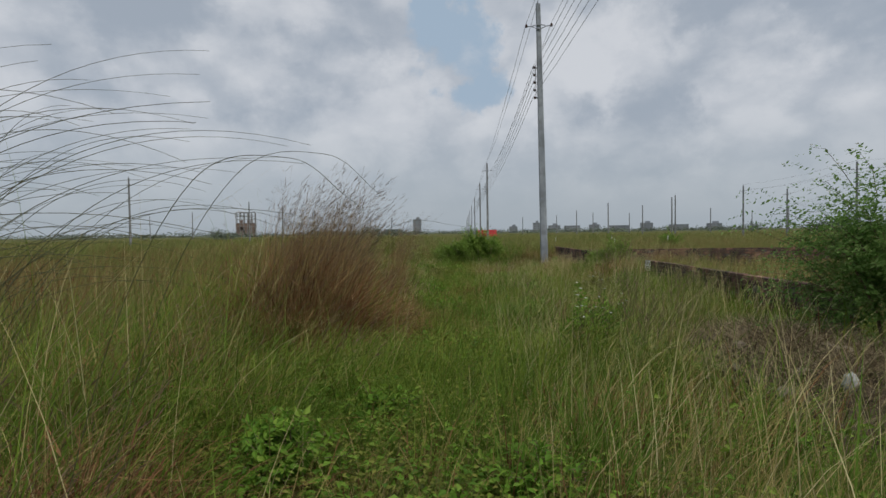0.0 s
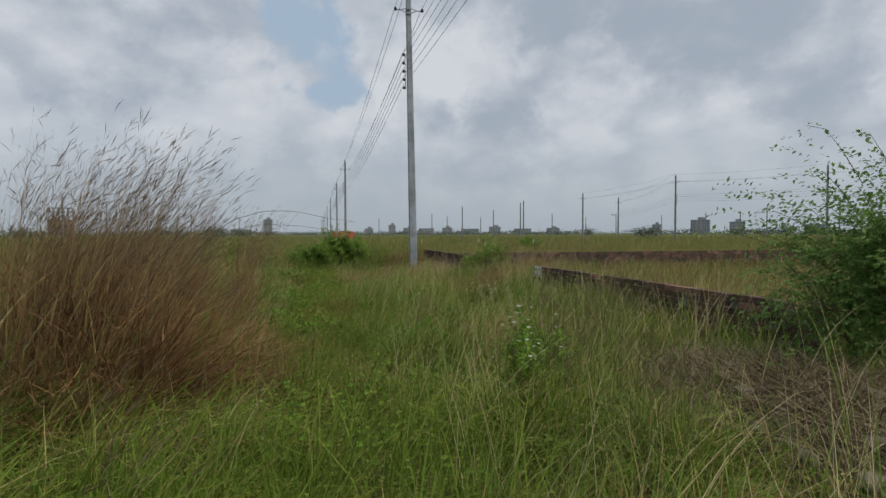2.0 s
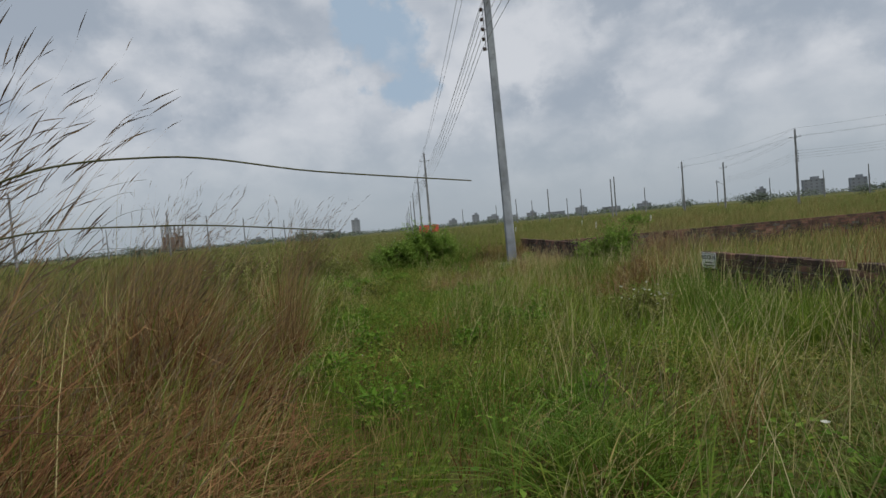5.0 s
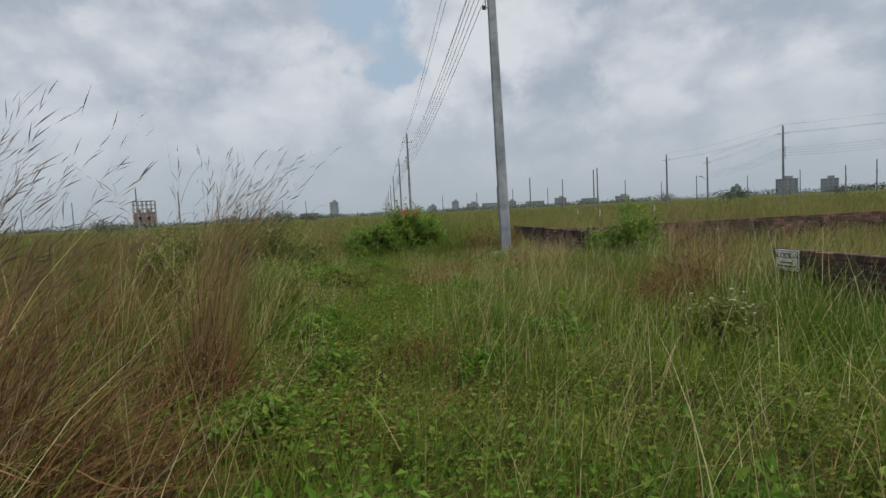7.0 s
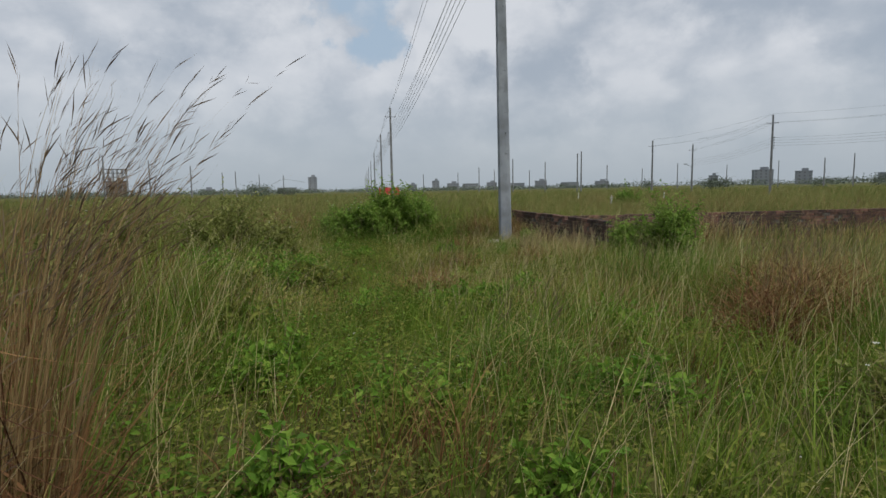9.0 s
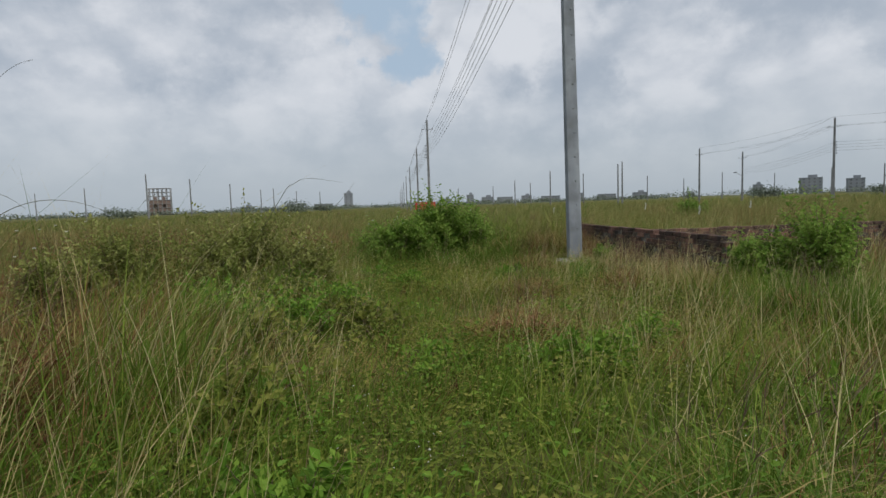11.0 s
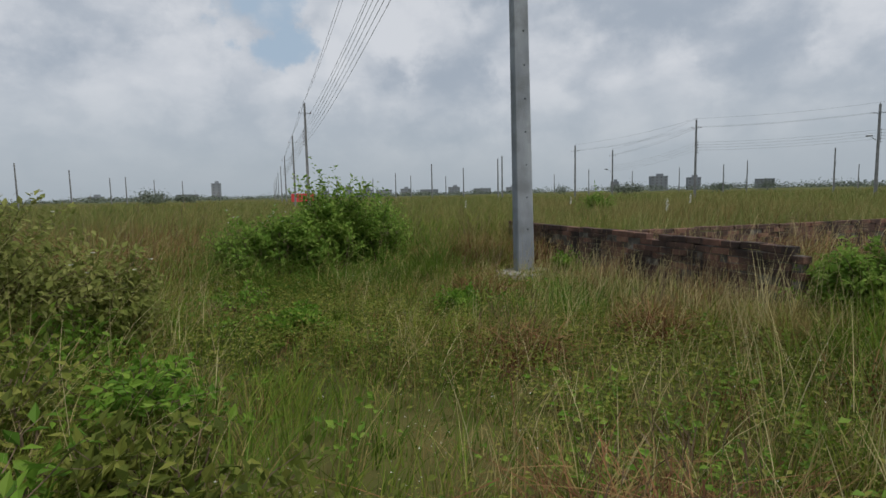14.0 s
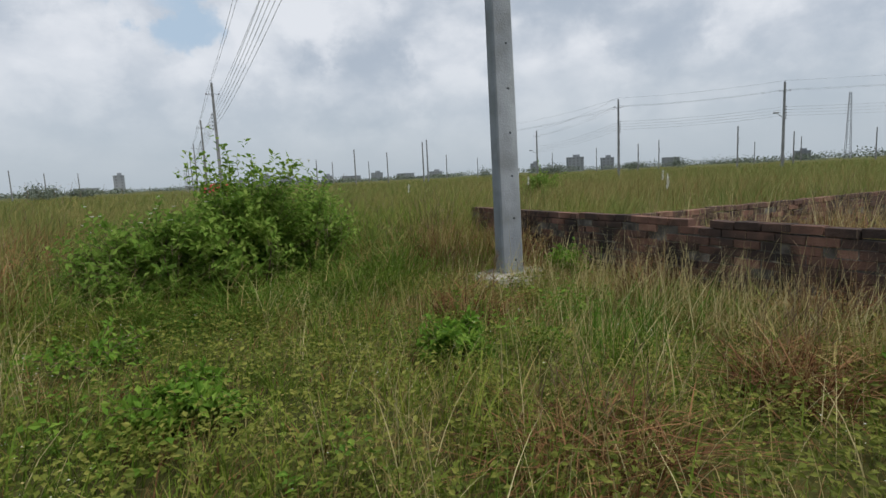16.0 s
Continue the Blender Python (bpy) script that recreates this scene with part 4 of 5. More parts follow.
# ---- tussocks of tall dry grass ----
def tussock(x, y, r, h, n, mat, label, seed, lean=(0.35, 0.05), plumes=120, width=0.0125):
    t = new("grass_tussock")
    t.matrix_world = pose(x, y, 0)
    tagged(t, label, "grass", "tall grass tussocks")
    g = np.random.default_rng(seed)
    n = int(n * 0.6)
    loose = 0.36 * min(1.0, max(0.35, r / 0.55))
    a, rr = g.uniform(0, 6.28, n), r * np.sqrt(g.uniform(0, 1, n))
    P = np.stack([rr * np.cos(a), rr * np.sin(a), np.full(n, -0.03)], -1)
    hh = h * g.uniform(0.25, 0.92, n) * (1 - 0.45 * (rr / r) ** 2)
    dx, dy = np.cos(a) * rr / r * 0.28 + lean[0] * hh * 0.16 + g.normal(size=n) * loose, np.sin(a) * rr / r * 0.28 + lean[1] * hh * 0.5 + g.normal(size=n) * loose
    la, lm = np.arctan2(dy, dx), np.hypot(dx, dy)
    V, Q, T = blade_arrays(P, hh, width * g.uniform(0.6, 1.4, n), la, lm * 0.5, lm * g.uniform(0.1, 1.9, n), g, 4)
    m = n // 3
    b0 = np.stack([np.clip(g.normal(0, r * 0.6, m), -r, r), np.clip(g.normal(0, r * 0.6, m), -r, r), h * g.uniform(0.08, 0.58, m)], -1)
    V2, Q2, T2 = blade_arrays(b0, g.uniform(-0.25, 0.22, m), width * g.uniform(0.4, 0.9, m), g.uniform(0, 6.28, m), g.uniform(0.15, 0.55, m), g.uniform(0, 0.25, m), g, 4)
    V, Q, T = np.concatenate([V, V2]), np.concatenate([Q, Q2 + len(V)]), np.concatenate([T, T2 + len(V)])
    mesh_part("blade_sheaf", raw_mesh("blade_sheaf", V, [Q, T], mat), t)["kind"] = "stuff"
    m = n // 4
    b0 = np.stack([np.clip(g.normal(0, r * 0.5, m), -r, r * 0.8), np.clip(g.normal(0, r * 0.6, m), -r, r), h * g.uniform(0.0, 0.5, m)], -1)
    V, Q, T = blade_arrays(b0, h * g.uniform(-0.05, 0.4, m), width * g.uniform(0.35, 0.7, m), g.normal(0.0, 1.2, m), g.uniform(0.1, 0.4, m) * loose / 0.36, g.uniform(0.05, 0.25, m), g, 4)
    mesh_part("straw_sheaf", raw_mesh("straw_sheaf", V, [Q, T], M_STRAW), t, "pale loose straws")["kind"] = "stuff"
    if plumes:
        a, rr = g.uniform(0, 6.28, plumes), r * 0.8 * np.sqrt(g.uniform(0, 1, plumes))
        P = np.stack([rr * np.cos(a), rr * np.sin(a), np.full(plumes, 0.0)], -1)
        hh = h * g.uniform(0.75, 1.15, plumes)
        la = np.arctan2(lean[1] + g.normal(size=plumes) * 0.22, lean[0] + g.normal(size=plumes) * 0.22)
        lm = np.hypot(*lean) * hh * g.uniform(0.35, 1.25, plumes)
        V, Q, T = blade_arrays(P, hh, np.full(plumes, 0.0055), la, lm * 0.30, lm * 0.75, g, 6)
        mesh_part("stalk_sheaf", raw_mesh("stalk_sheaf", V, [Q, T], M_GOLD if mat == M_BROWN else mat), t)["kind"] = "stuff"
        k = 8
        tt = g.uniform(0.55, 1.0, (plumes, k))
        out = lm[:, None] * 0.30 * tt + lm[:, None] * 0.75 * tt ** 2.2
        up = hh[:, None] * (tt - 0.30 * np.clip(lm * 0.75 / hh, 0, 1.6)[:, None] * tt ** 3)
        C = np.stack([P[:, :1] + out * np.cos(la)[:, None], P[:, 1:2] + out * np.sin(la)[:, None], up], -1).reshape(-1, 3)
        la2 = np.repeat(la, k)
        slope = np.repeat(lm / hh, k)
        D = np.stack([np.cos(la2) * slope * 2.2, np.sin(la2) * slope * 2.2, np.full(len(la2), 0.75)], -1) + g.normal(size=C.shape) * 0.22
        V, F = leaf_arrays(C, D, g.uniform(0.03, 0.14, len(C)), np.full(len(C), 0.0013), g)
        mesh_part("seed_plume", raw_mesh("seed_plume", V, [F], M_PLUME), t, "wispy pale seed heads")["kind"] = "stuff"
    return t


tussock(-1.78, 6.95, 0.2, 1.85, 320, M_BROWN, "slender tall cane tussock with wispy seed heads", 99, plumes=150, width=0.009)
DRY = "tall dry reddish-brown grass tussock with wispy seed heads"
for q, (x, y, r, h, n, pl) in enumerate(((-2.35, 2.0, 0.74, 2.08, 4200, 680), (-2.3, 1.4, 0.5, 1.2, 1500, 40), (-2.95, 3.5, 0.7, 1.6, 1900, 150), (-2.6, 1.5, 0.5, 1.1, 1200, 60), (-2.7, 5.0, 0.6, 1.2, 1700, 80), (-2.4, 5.05, 0.5, 1.85, 2200, 200),
                                   (-3.4, 5.6, 0.65, 1.4, 1500, 110), (-1.85, 6.75, 0.28, 0.8, 800, 15), (-3.3, 8.2, 0.65, 1.4, 1600, 110), (-3.9, 7.2, 0.65, 1.4, 1500, 110), (-2.2, -2.4, 0.45, 0.9, 1200, 30), (-1.9, -3.1, 0.35, 0.8, 900, 20),
                                   (-3.5, 10.6, 0.7, 1.1, 1300, 70), (-4.6, 9.2, 0.7, 1.2, 1300, 70), (-3.2, 0.2, 0.6, 1.0, 1200, 40), (-2.0, 4.3, 0.5, 1.0, 1500, 40), (-1.95, 5.3, 0.45, 0.95, 1100, 40), (-2.3, 3.5, 0.5, 1.0, 1200, 30), (-1.6, 2.9, 0.5, 0.85, 1500, 15), (-1.55, 3.8, 0.45, 0.85, 1300, 15), (-1.7, 2.2, 0.4, 0.75, 1100, 10))):
    tussock(x, y, r, h, n, M_BROWN, DRY, 100 + q, plumes=pl)
for q, (x, y, r, h, n, pl) in enumerate(((3.7, 9.4, 0.55, 1.12, 2600, 70), (3.15, 9.1, 0.4, 0.8, 1000, 30), (4.2, 10.4, 0.5, 0.95, 1500, 50), (3.4, 12.0, 0.35, 0.7, 800, 20), (2.6, 14.6, 0.3, 0.6, 700, 20), (2.0, 19.9, 0.6, 0.85, 1200, 30), (7.6, 17.2, 0.45, 0.95, 900, 40), (-4.4, 17.5, 0.7, 1.0, 1200, 40), (-3.0, 17.8, 0.7, 1.1, 1000, 30), (-2.5, 19.2, 0.7, 1.25, 1000, 30), (-5.6, 18.6, 0.9, 1.2, 1000, 30), (-3.8, 20.4, 0.9, 1.3, 1000, 30), (-6.4, 16.2, 0.8, 1.2, 900, 30), (-2.4, 21.2, 0.8, 1.3, 900, 30), (-5.4, 22.0, 1.0, 1.35, 1000, 30), (2.55, 19.3, 0.45, 1.05, 800, 30), (3.45, 19.4, 0.4, 1.0, 900, 30), (3.62, 18.8, 0.28, 0.95, 600, 20), (2.95, 20.3, 0.45, 1.0, 900, 30), (3.55, 15.0, 0.28, 0.7, 500, 25), (3.6, 16.6, 0.25, 0.75, 450, 25), (0.45, 11.9, 0.4, 0.62, 900, 20), (1.9, 17.2, 0.4, 0.6, 700, 15), (1.2, 14.6, 0.4, 0.5, 600, 15))):
    tussock(x, y, r, h, n, M_BROWN, "upright dry brown grass tussock near brick wall", 130 + q, (0.12, 0.0), pl)
for q, (x, y, r, h, n) in enumerate(((1.7, 20.6, 0.6, 1.0, 1300), (0.9, 1.0, 0.4, 0.85, 1300), (1.6, 0.4, 0.35, 0.8, 1000), (0.6, 3.5, 0.4, 0.75, 1000), (3.4, 15.7, 0.3, 0.55, 500), (0.6, 8.6, 0.45, 0.72, 1000))):
    tussock(x, y, r, h, n, M_GREEN, "fresh green tall grass tussock", 150 + q, (0.16, 0.0), 25)
for q, (x, y, r, h, n) in enumerate(((0.1, 18.35, 0.5, 0.85, 700), (1.0, 18.5, 0.5, 0.95, 800), (1.75, 18.9, 0.45, 1.1, 800), (-0.9, 18.5, 0.5, 0.8, 700), (-1.7, 18.9, 0.5, 0.9, 700), (2.2, 20.6, 0.5, 1.1, 700), (-0.5, 20.7, 0.6, 1.4, 800), (-1.6, 20.4, 0.6, 1.35, 800), (1.7, 21.3, 0.7, 1.3, 800))):
    tussock(x, y, r, h, n, M_GREEN, "tall green grass tussock round the leafy bush", 170 + q, (0.14, 0.0), 10)
for q, (x, y, r, h, n) in enumerate(((-2.6, -1.2, 0.5, 1.0, 1200), (-2.0, -0.6, 0.5, 0.9, 1200), (-3.0, 0.2, 0.6, 1.1, 1300), (-2.6, 0.9, 0.5, 1.0, 1000), (-1.7, 0.4, 0.4, 0.85, 900), (-3.5, -0.9, 0.6, 1.1, 1200), (-1.35, -0.2, 0.4, 0.75, 800), (-1.2, 1.0, 0.35, 0.75, 800))):
    tussock(x, y, r, h, n, M_GREEN, "tall dark green grass tussock leaning with the wind", 200 + q, (0.4, 0.02), 12, 0.010)
for q, (x, y, r, h, n) in enumerate(((1.35, 0.2, 0.35, 0.9, 600), (1.5, 1.3, 0.35, 0.95, 600), (1.7, 2.6, 0.35, 0.95, 600), (2.8, 2.8, 0.4, 1.0, 700), (3.2, 3.9, 0.4, 0.95, 700), (2.4, 3.5, 0.4, 0.9, 600))):
    tussock(x, y, r, h, n, M_FIELD, "tall pale green grass tussock beside the earth mound", 180 + q, (0.1, 0.0), 30, 0.009)


# ---- arching reed stalks ----
def reeds(x, y, n, h, seed, reach=(0.7, 1.4)):
    t = new("reed_clump")
    t.matrix_world = pose(x, y, 0)
    tagged(t, "clump of long thin arching wild cane stalks", "reeds", "arching reeds")
    g = np.random.default_rng(seed)
    for k in range(n):
        px, py = g.normal(0, 0.22), g.normal(0, 0.3)
        hh, rr = h * g.uniform(0.66, 1.0), g.uniform(*reach)
        a = g.normal(0.15, 0.32)
        s = np.linspace(0, 1, 26)
        out = rr * (0.15 * s + 0.85 * s ** 1.6)
        up = hh * (2.0 * s - s ** 2 * g.uniform(0.98, 1.32))
        pts = np.stack([px + out * math.cos(a), py + out * math.sin(a), up - 0.03], -1)
        V, F = tube(pts, np.linspace(0.0036, 0.0009, 26), 4)
        mesh_part("stalk", raw_mesh("stalk", V, [F], M_REED, True), t)
    return t


reeds(-3.55, -2.55, 44, 2.55, 301, (1.2, 2.35))
reeds(-3.9, -1.5, 26, 2.4, 302, (1.0, 2.2))
reeds(-4.3, -2.1, 24, 2.6, 303, (1.2, 2.6))
reeds(-3.3, 4.4, 12, 2.3, 304, (0.7, 1.3))
reeds(-3.3, 9.6, 9, 2.2, 305, (0.6, 1.1))
reeds(-4.8, 14.8, 4, 2.3, 306, (0.7, 1.3))



def cane(points, r, label="long thin wild cane stalk arching over the grass"):
    """One arching stalk through a few points from its root to its tip."""
    t = new("cane_stalk")
    root = points[0]
    t.matrix_world = pose(*root)
    tagged(t, label, "reed", "arching reeds")
    q = [Vector(p) - Vector(root) for p in points]
    q = [2 * q[0] - q[1]] + q + [2 * q[-1] - q[-2]]
    pts = []
    for a, b, c, d in zip(q, q[1:], q[2:], q[3:]):
        for k in range(8):
            u = k / 8
            pts.append(0.5 * (2 * b + (c - a) * u + (2 * a - 5 * b + 4 * c - d) * u * u + (3 * b - a - 3 * c + d) * u ** 3))
    pts.append(q[-2])
    V, F = tube(np.array(pts), np.linspace(r, r * 0.35, len(pts)), 6)
    mesh_part("stalk", raw_mesh("stalk", V, [F], M_REED, True), t)


cane(((-2.0, -2.7, -0.03), (-1.62, -2.78, 1.1), (-1.22, -2.92, 1.68), (-0.852, -3.058, 1.731), (-0.664, -3.136, 1.611), (-0.60, -3.16, 1.56)), 0.0018)
cane(((-1.9, -2.6, -0.03), (-1.5, -2.7, 1.15), (-1.1, -2.86, 1.7), (-0.749, -3.02, 1.746), (-0.56, -3.115, 1.61)), 0.0017)
cane(((-1.95, 1.66, -0.03), (-1.62, 1.62, 0.85), (-1.25, 1.59, 1.46), (-0.98, 1.57, 1.615), (-0.721, 1.54, 1.634), (-0.486, 1.5, 1.59), (-0.266, 1.46, 1.555)), 0.0028)
cane(((-2.05, 1.62, -0.03), (-1.7, 1.6, 0.85), (-1.32, 1.57, 1.39), (-1.0, 1.55, 1.525), (-0.73, 1.536, 1.532), (-0.469, 1.493, 1.503)), 0.0028)
cane(((-2.1, 9.85, -0.03), (-1.6, 9.8, 0.95), (-1.298, 9.74, 1.441), (-1.22, 9.734, 1.522), (-1.136, 9.72, 1.544), (-0.973, 9.686, 1.517)), 0.0017)
cane(((-2.15, 9.9, -0.03), (-1.5, 9.83, 0.85), (-1.003, 9.783, 1.42), (-0.918, 9.777, 1.518)), 0.0014)

# ---- the field's grass and weeds ----
rng = np.random.default_rng(77)


def scatter(n, x0, x1, y0, y1, clear=True):
    p = np.stack([rng.uniform(x0, x1, n), rng.uniform(y0, y1, n)], -1)
    return p[keep(p)] if clear else p


def keep(p):
    x, y = p[:, 0], p[:, 1]
    ok = mound_z(x, y) < 0.12
    ok |= rng.uniform(size=len(p)) < 0.22
    ok &= ~((np.abs(x - 4.06) < 0.09) & (y > 14.2) & (y < 18.25))
    ok &= ~((np.abs(x - 4.21) < 0.09) & (y > 1.7) & (y < 8.8))
    ok &= ~((np.abs(y - 18.12 + 0.0175 * (x - 4.1)) < 0.10) & (x > 3.9) & (x < 28.0))
    ok &= ~((np.abs(x - FOOT) < 0.40) & (np.abs(y - PY + 0.02) < 0.30))
    return ok


def clumpy(p, scale, seed):
    """0..1, patchy over the field."""
    x, y = p[:, 0] / scale + seed, p[:, 1] / scale + seed * 0.37
    v = np.sin(x * 1.7 + 2 * np.sin(y * 0.9)) + np.sin(y * 2.1 + 1.5 * np.sin(x * 1.3 + 1)) + 0.7 * np.sin(x * 3.9 + y * 3.1)
    return np.clip(v / 5.0 + 0.5, 0, 1)


def tall(p):
    """The usual height of the grass at a place."""
    x, y = p[:, 0], p[:, 1]
    left = np.clip((-x - 1.3) / 1.4, 0, 1)
    side = np.clip((x - 1.0) / 1.5, 0, 1)
    behind = np.clip((x - 4.25) / 0.3, 0, 1)
    early = np.clip((9.0 - y) / 6.0, 0, 1)
    mid = np.exp(-((y - 9.5) / 3.2) ** 2)
    h = 0.29 + 0.22 * early + 0.17 * mid + 0.54 * left * (1 - 0.55 * np.exp(-((y - 13.8) / 2.2) ** 2)) + 0.10 * side + 0.42 * behind
    beyond = np.clip((y - 19.0) / 3.0, 0, 1)
    h = h * (1 - beyond) + beyond * (0.80 + 0.16 * np.clip(np.abs(x) / 12, 0, 1))
    h = np.where(in_plot(p), 0.50 + 0.20 * clumpy(p, 1.7, 3.0), h)
    return np.minimum(h, 1.05)


def in_plot(p):
    """The walled plot, where the grass stands low and dry."""
    return (p[:, 0] > 4.25) & (p[:, 0] < 28.0) & (p[:, 1] < 18.0 - 0.017 * (p[:, 0] - 4.0)) & (p[:, 1] > -6.0)


def green_side(p):
    """Few dry blades where the field beside the start is fresh and green."""
    return (p[:, 0] > -2.8) | (p[:, 1] > 3.5) | (rng.uniform(size=len(p)) < 0.25)


def tufts(n, per, x0, x1, y0, y1, spread, patch=None):
    """Blades in tufts: places, the way out of each tuft, and the tuft's own vigour."""
    c = scatter(n, x0, x1, y0, y1)
    if patch:
        c = pick(c, clumpy(c, *patch[:2]), *patch[2:])
    off = rng.normal(size=(len(c), per, 2)) * spread
    p = (c[:, None] + off).reshape(-1, 2)
    vig = np.repeat(rng.uniform(0.55, 1.3, len(c)), per)
    ok = keep(p)
    return p[ok], off.reshape(-1, 2)[ok] / spread, vig[ok]


def grass(name, label, p, mat, hk, width, lean, segs, wind=0.12, out=None, vigour=1.0):
    n = len(p)
    h = tall(p) * hk * rng.uniform(0.5, 1.15, n) * (0.7 + 0.6 * clumpy(p, 0.9, 4.0)) * vigour
    P = np.stack([p[:, 0], p[:, 1], ground_z(p[:, 0], p[:, 1]) + mound_z(p[:, 0], p[:, 1]) - 0.04], -1)
    a = rng.uniform(0, 6.28, n)
    dx, dy = np.cos(a) * lean + wind, np.sin(a) * lean + 0.3 * wind
    if out is not None:
        dx, dy = dx + out[:, 0] * 0.17, dy + out[:, 1] * 0.17
    la, lm = np.arctan2(dy, dx), np.hypot(dx, dy) * h * 1.6
    V, Q, T = blade_arrays(P, h, width * rng.uniform(0.6, 1.5, n), la, lm * 0.5, lm * rng.uniform(0.2, 1.5, n), rng, segs)
    return tagged(new(name, raw_mesh(name, V, [Q, T], mat)), label, "grass", kind="stuff")


def pick(p, v, lo, hi):
    return p[rng.uniform(size=len(p)) < np.clip((v - lo) / (hi - lo), 0, 1)]


# close to the way
p, o, v = tufts(8200, 15, -5, 6, -4.6, 20.5, 0.055, (1.6, 1.0, 0.05, 0.7))
grass("green_grass", "thin fresh green grass in loose tufts", p, M_GREEN, 1.05, 0.0072, 0.16, 3, out=o, vigour=v)
p = np.concatenate([scatter(15000, -5, 6, -4.6, 20.5), scatter(26000, -3, 4, -4.6, 19.0)])
grass("undergrowth_grass", "short green grass between the tufts", p, M_GREEN, 0.6, 0.008, 0.25, 3)
p, o, v = tufts(6400, 11, -5, 6, -4.6, 20.5, 0.05, (1.1, 7.0, 0.2, 0.9))
ok = ((p[:, 0] > -1.0) | (p[:, 1] > 4.0) | (rng.uniform(size=len(p)) < 0.35)) & ((np.abs(p[:, 1] - 7.5) > 3.0) | (rng.uniform(size=len(p)) < 0.55))
p, o, v = p[ok], o[ok], v[ok]
grass("straw_grass", "thin dry straw-coloured grass among the green", p, M_STRAW, 1.0, 0.0055, 0.15, 3, out=o, vigour=v)
p, o, v = tufts(3600, 12, -6, 6, -4.6, 22.0, 0.06, (1.4, 11.0, 0.3, 0.9))
grass("brown_grass", "dry brown grass undergrowth", p, M_BROWN, 0.85, 0.008, 0.2, 3, out=o, vigour=v)
p, o, v = tufts(900, 10, -4, 4, 11.0, 19.5, 0.06)
grass("yellow_grass", "short yellowing grass before the pole", p, M_STRAW, 0.85, 0.0065, 0.2, 3, out=o, vigour=v)
# tall single straws
p = scatter(6400, -3, 4, -3.2, 19.0)
p = p[(p[:, 0] > -1.0) | (p[:, 1] > 4.0) | (rng.uniform(size=len(p)) < 0.4)]
p = p[np.abs(p[:, 0] + 0.5) > 0.55]  # none stand in the trodden way
grass("tall_straws", "sparse tall pale straws with bent tips", p, M_PALE, 1.75, 0.0048, 0.20, 5)
p = scatter(1700, -3, 4, -2.5, 19.0)
p = p[np.abs(p[:, 0] + 0.5) > 0.55]
grass("tall_blades", "sparse tall green grass blades", p, M_GREEN, 1.7, 0.009, 0.22, 5)
# at the feet of the walls
p, o, v = tufts(700, 12, 3.0, 3.95, 13.6, 18.3, 0.06)
grass("wall_foot_grass", "dry grass along the wall's foot", p, M_STRAW, 0.95, 0.0075, 0.18, 3, 0.03, o, v)
p, o, v = tufts(900, 12, 3.2, 4.15, 3.4, 13.6, 0.06)
grass("wall_foot_green", "green grass along the wall's foot", p, M_GREEN, 1.15, 0.009, 0.18, 3, 0.03, o, v)
p, o, v = tufts(800, 12, 0.8, 3.95, 18.7, 23.5, 0.07)
grass("wall_foot_tall", "tall grass hiding the far wall", p, M_GREEN, 1.25, 0.010, 0.18, 3, 0.05, o, v)
p = np.concatenate([scatter(1000, 2.9, 3.95, 13.9, 18.3), scatter(620, 3.3, 4.1, 2.6, 13.0), scatter(420, 4.2, 9.0, 16.6, 17.9)])
grass("wall_foot_stalks", "sparse tall dry stalks before the walls", p, M_PALE, 1.9, 0.0055, 0.14, 5)
p, o, v = tufts(420, 11, 2.6, 4.0, 18.8, 21.8, 0.06)
grass("wall_end_grass", "dry grass hiding the end of the wall", p, M_STRAW, 1.15, 0.008, 0.18, 3, 0.05, o, v)
p, o, v = tufts(75, 10, 0.4, 1.9, -3.2, -0.6, 0.06)
grass("leaning_straw", "tall pale straw leaning with the wind", p, M_STRAW, 1.2, 0.0045, 0.14, 5, 0.26, o, v)
# middle distance
p = np.concatenate([scatter(36000, -22, -5, -7, 30), scatter(30000, 6, 26, -7, 30), scatter(40000, -14, 26, 20, 42), scatter(9000, 4.3, 6, 8, 30)])
p = p[~in_plot(p) | (rng.uniform(size=len(p)) < 0.6)]
grass("field_grass", "tall green field grass", p, M_FIELD, 1.08, 0.014, 0.18, 2)
p = np.concatenate([scatter(22000, -22, -4, -7, 30), scatter(30000, 6, 26, -7, 30), scatter(24000, -14, 26, 20, 42), scatter(9000, 4.3, 6, 8, 30)])
p = p[green_side(p)]
grass("field_straw", "dry yellow straw in the field", pick(p, clumpy(p, 3.0, 2.0), 0.1, 0.8), M_STRAW, 1.12, 0.011, 0.16, 2)
p = np.concatenate([scatter(26000, -22, -3, 1, 30), scatter(14000, 4.3, 26, 0, 30), scatter(11000, -10, -2.6, 9, 28)])
p = p[green_side(p)]
grass("field_brown", "dry brown grass in the field", pick(p, clumpy(p, 2.6, 9.0), 0.2, 0.8), M_BROWN, 1.1, 0.012, 0.16, 2)
# far field, thinning out
d = 36 * np.exp(rng.uniform(0, 1.9, 78000))
az = np.radians(rng.uniform(-62, 82, 78000))
p = np.stack([d * np.sin(az), 2 + d * np.cos(az)], -1)
grass("far_grass", "far green field grass", p, M_FIELD, 1.0, 0.06, 0.2, 2)
p = p[rng.uniform(size=len(p)) < 0.4 * clumpy(p, 9.0, 3.0)] + 0.3
grass("far_straw", "far yellowing field grass", p, M_STRAW, 1.0, 0.05, 0.2, 2)


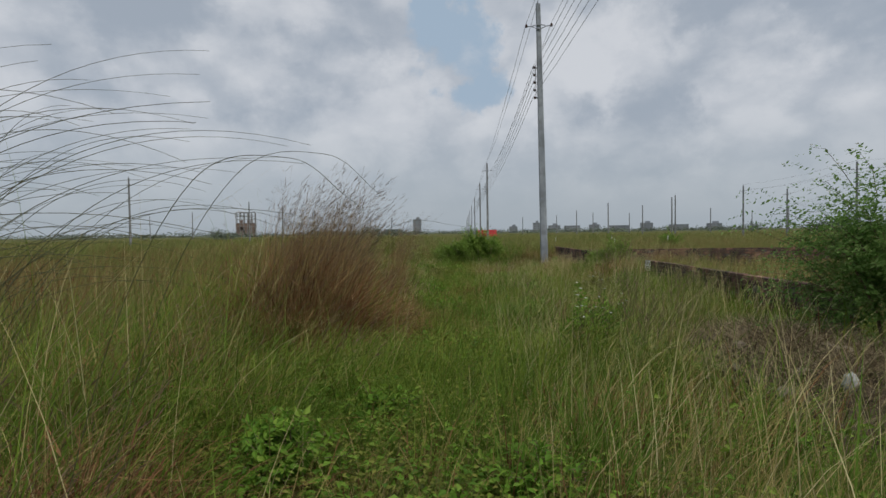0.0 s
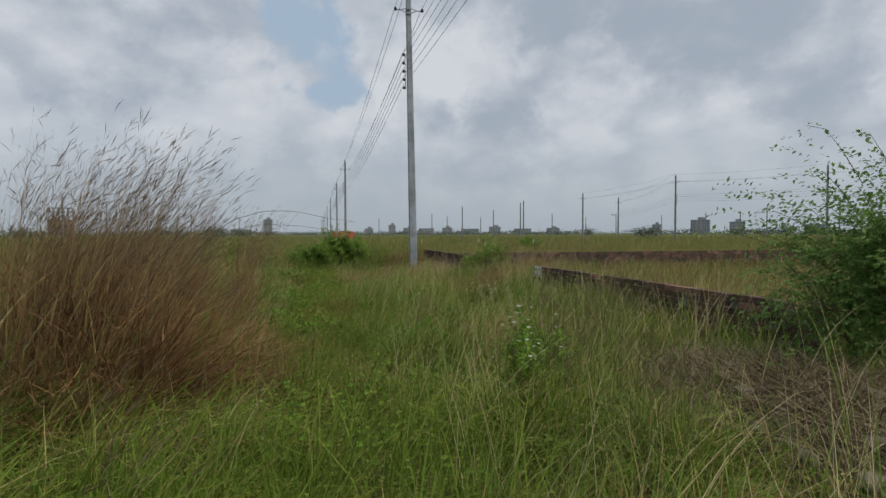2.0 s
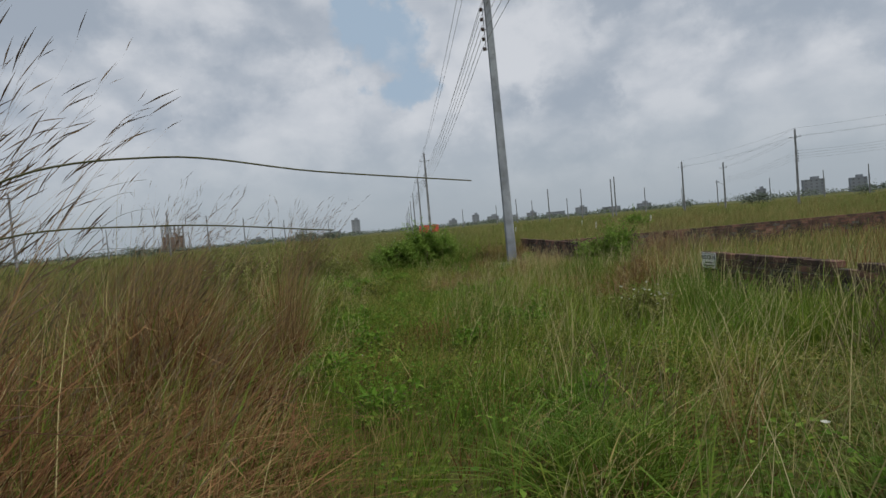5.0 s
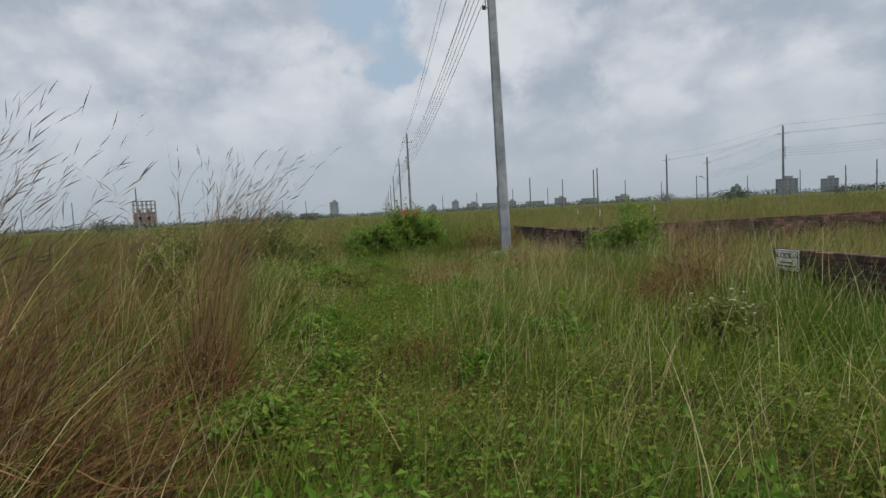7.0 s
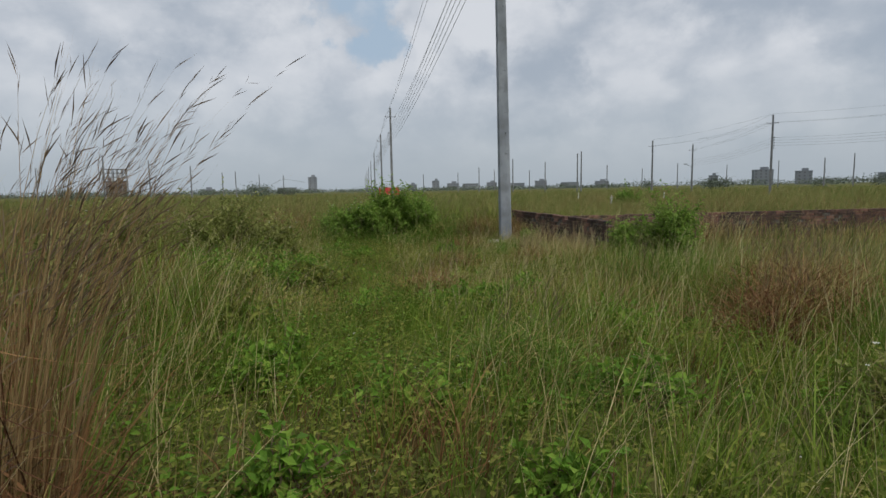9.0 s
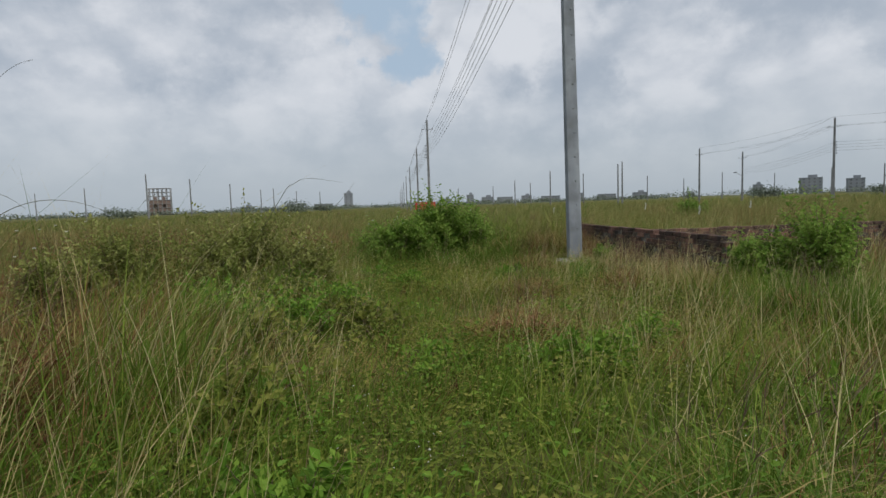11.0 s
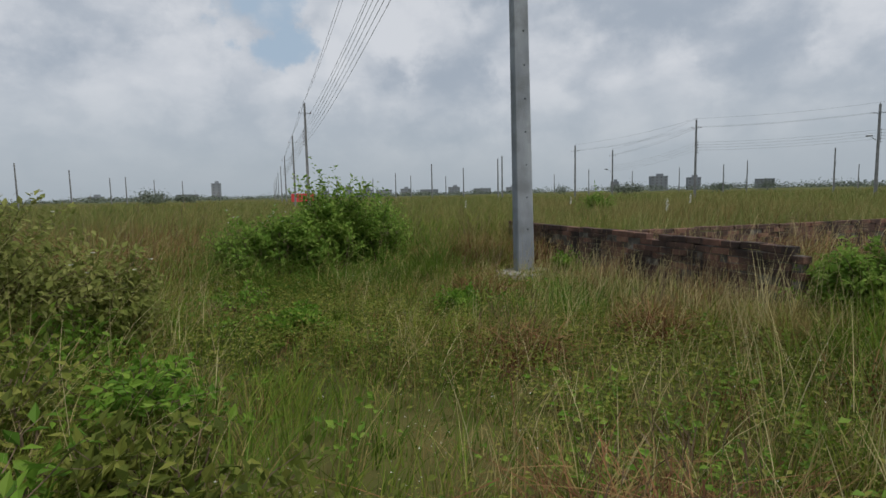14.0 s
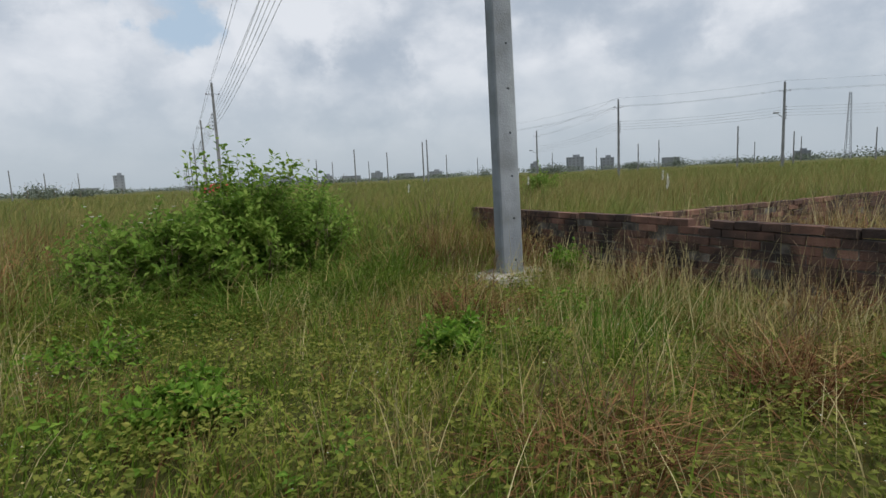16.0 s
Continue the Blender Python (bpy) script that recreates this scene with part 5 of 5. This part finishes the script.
def weeds(name, label, p, mat, leaf, h, per):
    n = len(p)
    q = np.repeat(p, per, 0)
    m = len(q)
    a, r = rng.uniform(0, 6.28, m), rng.uniform(0.01, 0.11, m)
    z = np.repeat(h * rng.uniform(0.4, 1.2, n), per) * rng.uniform(0.25, 1.0, m)
    P = np.stack([q[:, 0] + r * np.cos(a), q[:, 1] + r * np.sin(a), ground_z(q[:, 0], q[:, 1]) + z], -1)
    D = np.stack([np.cos(a), np.sin(a), rng.uniform(-0.2, 0.5, m)], -1)
    L = leaf * rng.uniform(0.6, 1.4, m)
    V, F = leaf_arrays(P, D, L, L * 0.6, rng)
    return tagged(new(name, raw_mesh(name, V, [F], mat)), label, "weeds", kind="stuff")


p = scatter(7400, -3, 4.0, -4.4, 19.5)
p = pick(p, clumpy(p, 1.2, 5.0) * np.where(p[:, 1] > 12.5, 0.62, 1.0), 0.3, 0.8)
weeds("low_weeds", "low broad-leaved bright green weeds", p, M_WEED, 0.05, 0.24, 11)
p = scatter(21000, -3.5, 4.0, -4.4, 20)
weeds("dull_weeds", "low dull olive small-leaved weeds", pick(p, clumpy(p, 1.5, 8.0), 0.15, 0.8), M_DWEED, 0.036, 0.24, 13)
p = scatter(4200, -3.5, 4.0, 6.0, 20)
weeds("dry_seed_heads", "tiny straw-coloured seed heads among weeds", pick(p, clumpy(p, 1.0, 3.0), 0.3, 0.8), M_STRAW, 0.014, 0.34, 5)
p = scatter(2200, -3.5, 4.0, 6.0, 20)
weeds("pale_seed_heads", "tiny pale flower heads among weeds", pick(p, clumpy(p, 0.8, 6.0), 0.4, 0.8), M_PETAL, 0.011, 0.28, 3)

# ---- bricks, last ----
for w, length, courses, separate, broken, g in brick_jobs:
    loose = []
    count = 0
    for c in range(courses):
        z = c * (BH + J)
        x = 0.0
        if c % 2:
            x = -(BL + J) / 2
        while x < length - 0.05:
            ln = BL
            x0 = x
            if x < 0:
                x0, ln = 0.0, BL / 2 - J / 2
            elif x + BL > length:
                ln = BL / 2 - J / 2
            if not (c == courses - 1 and g.uniform() < broken * 0.6):
                off = g.normal() * 0.009
                if separate and count < 300 and x0 < 8.5 and c >= 1:
                    ob = new("brick", BRICK if ln == BL else HALF)
                    ob.parent = w
                    ob.matrix_basis = pose(x0, off, z + g.normal() * 0.003, 0, g.normal() * 0.8, g.normal() * 1.1)
                    count += 1
                else:
                    loose.append((x0, ln, off, z))
            x += BL + J
    if loose:
        A = np.array(loose)
        m = len(A)
        cx = np.array([[0, 0, 0], [1, 0, 0], [1, 1, 0], [0, 1, 0], [0, 0, 1], [1, 0, 1], [1, 1, 1], [0, 1, 1]], float)
        V = np.stack([A[:, 0:1] + cx[None, :, 0] * A[:, 1:2], A[:, 2:3] + cx[None, :, 1] * BT, A[:, 3:4] + cx[None, :, 2] * BH], -1).reshape(-1, 3)
        fc = np.array([[0, 3, 2, 1], [4, 5, 6, 7], [0, 1, 5, 4], [1, 2, 6, 5], [2, 3, 7, 6], [3, 0, 4, 7]])
        F = ((np.arange(m) * 8)[:, None, None] + fc[None]).reshape(-1, 4)
        ob = mesh_part("bricks", raw_mesh("bricks", V, [F], M_BRICK_ISL), w, "remaining weathered bricks")
        tagged(ob, kind="stuff")
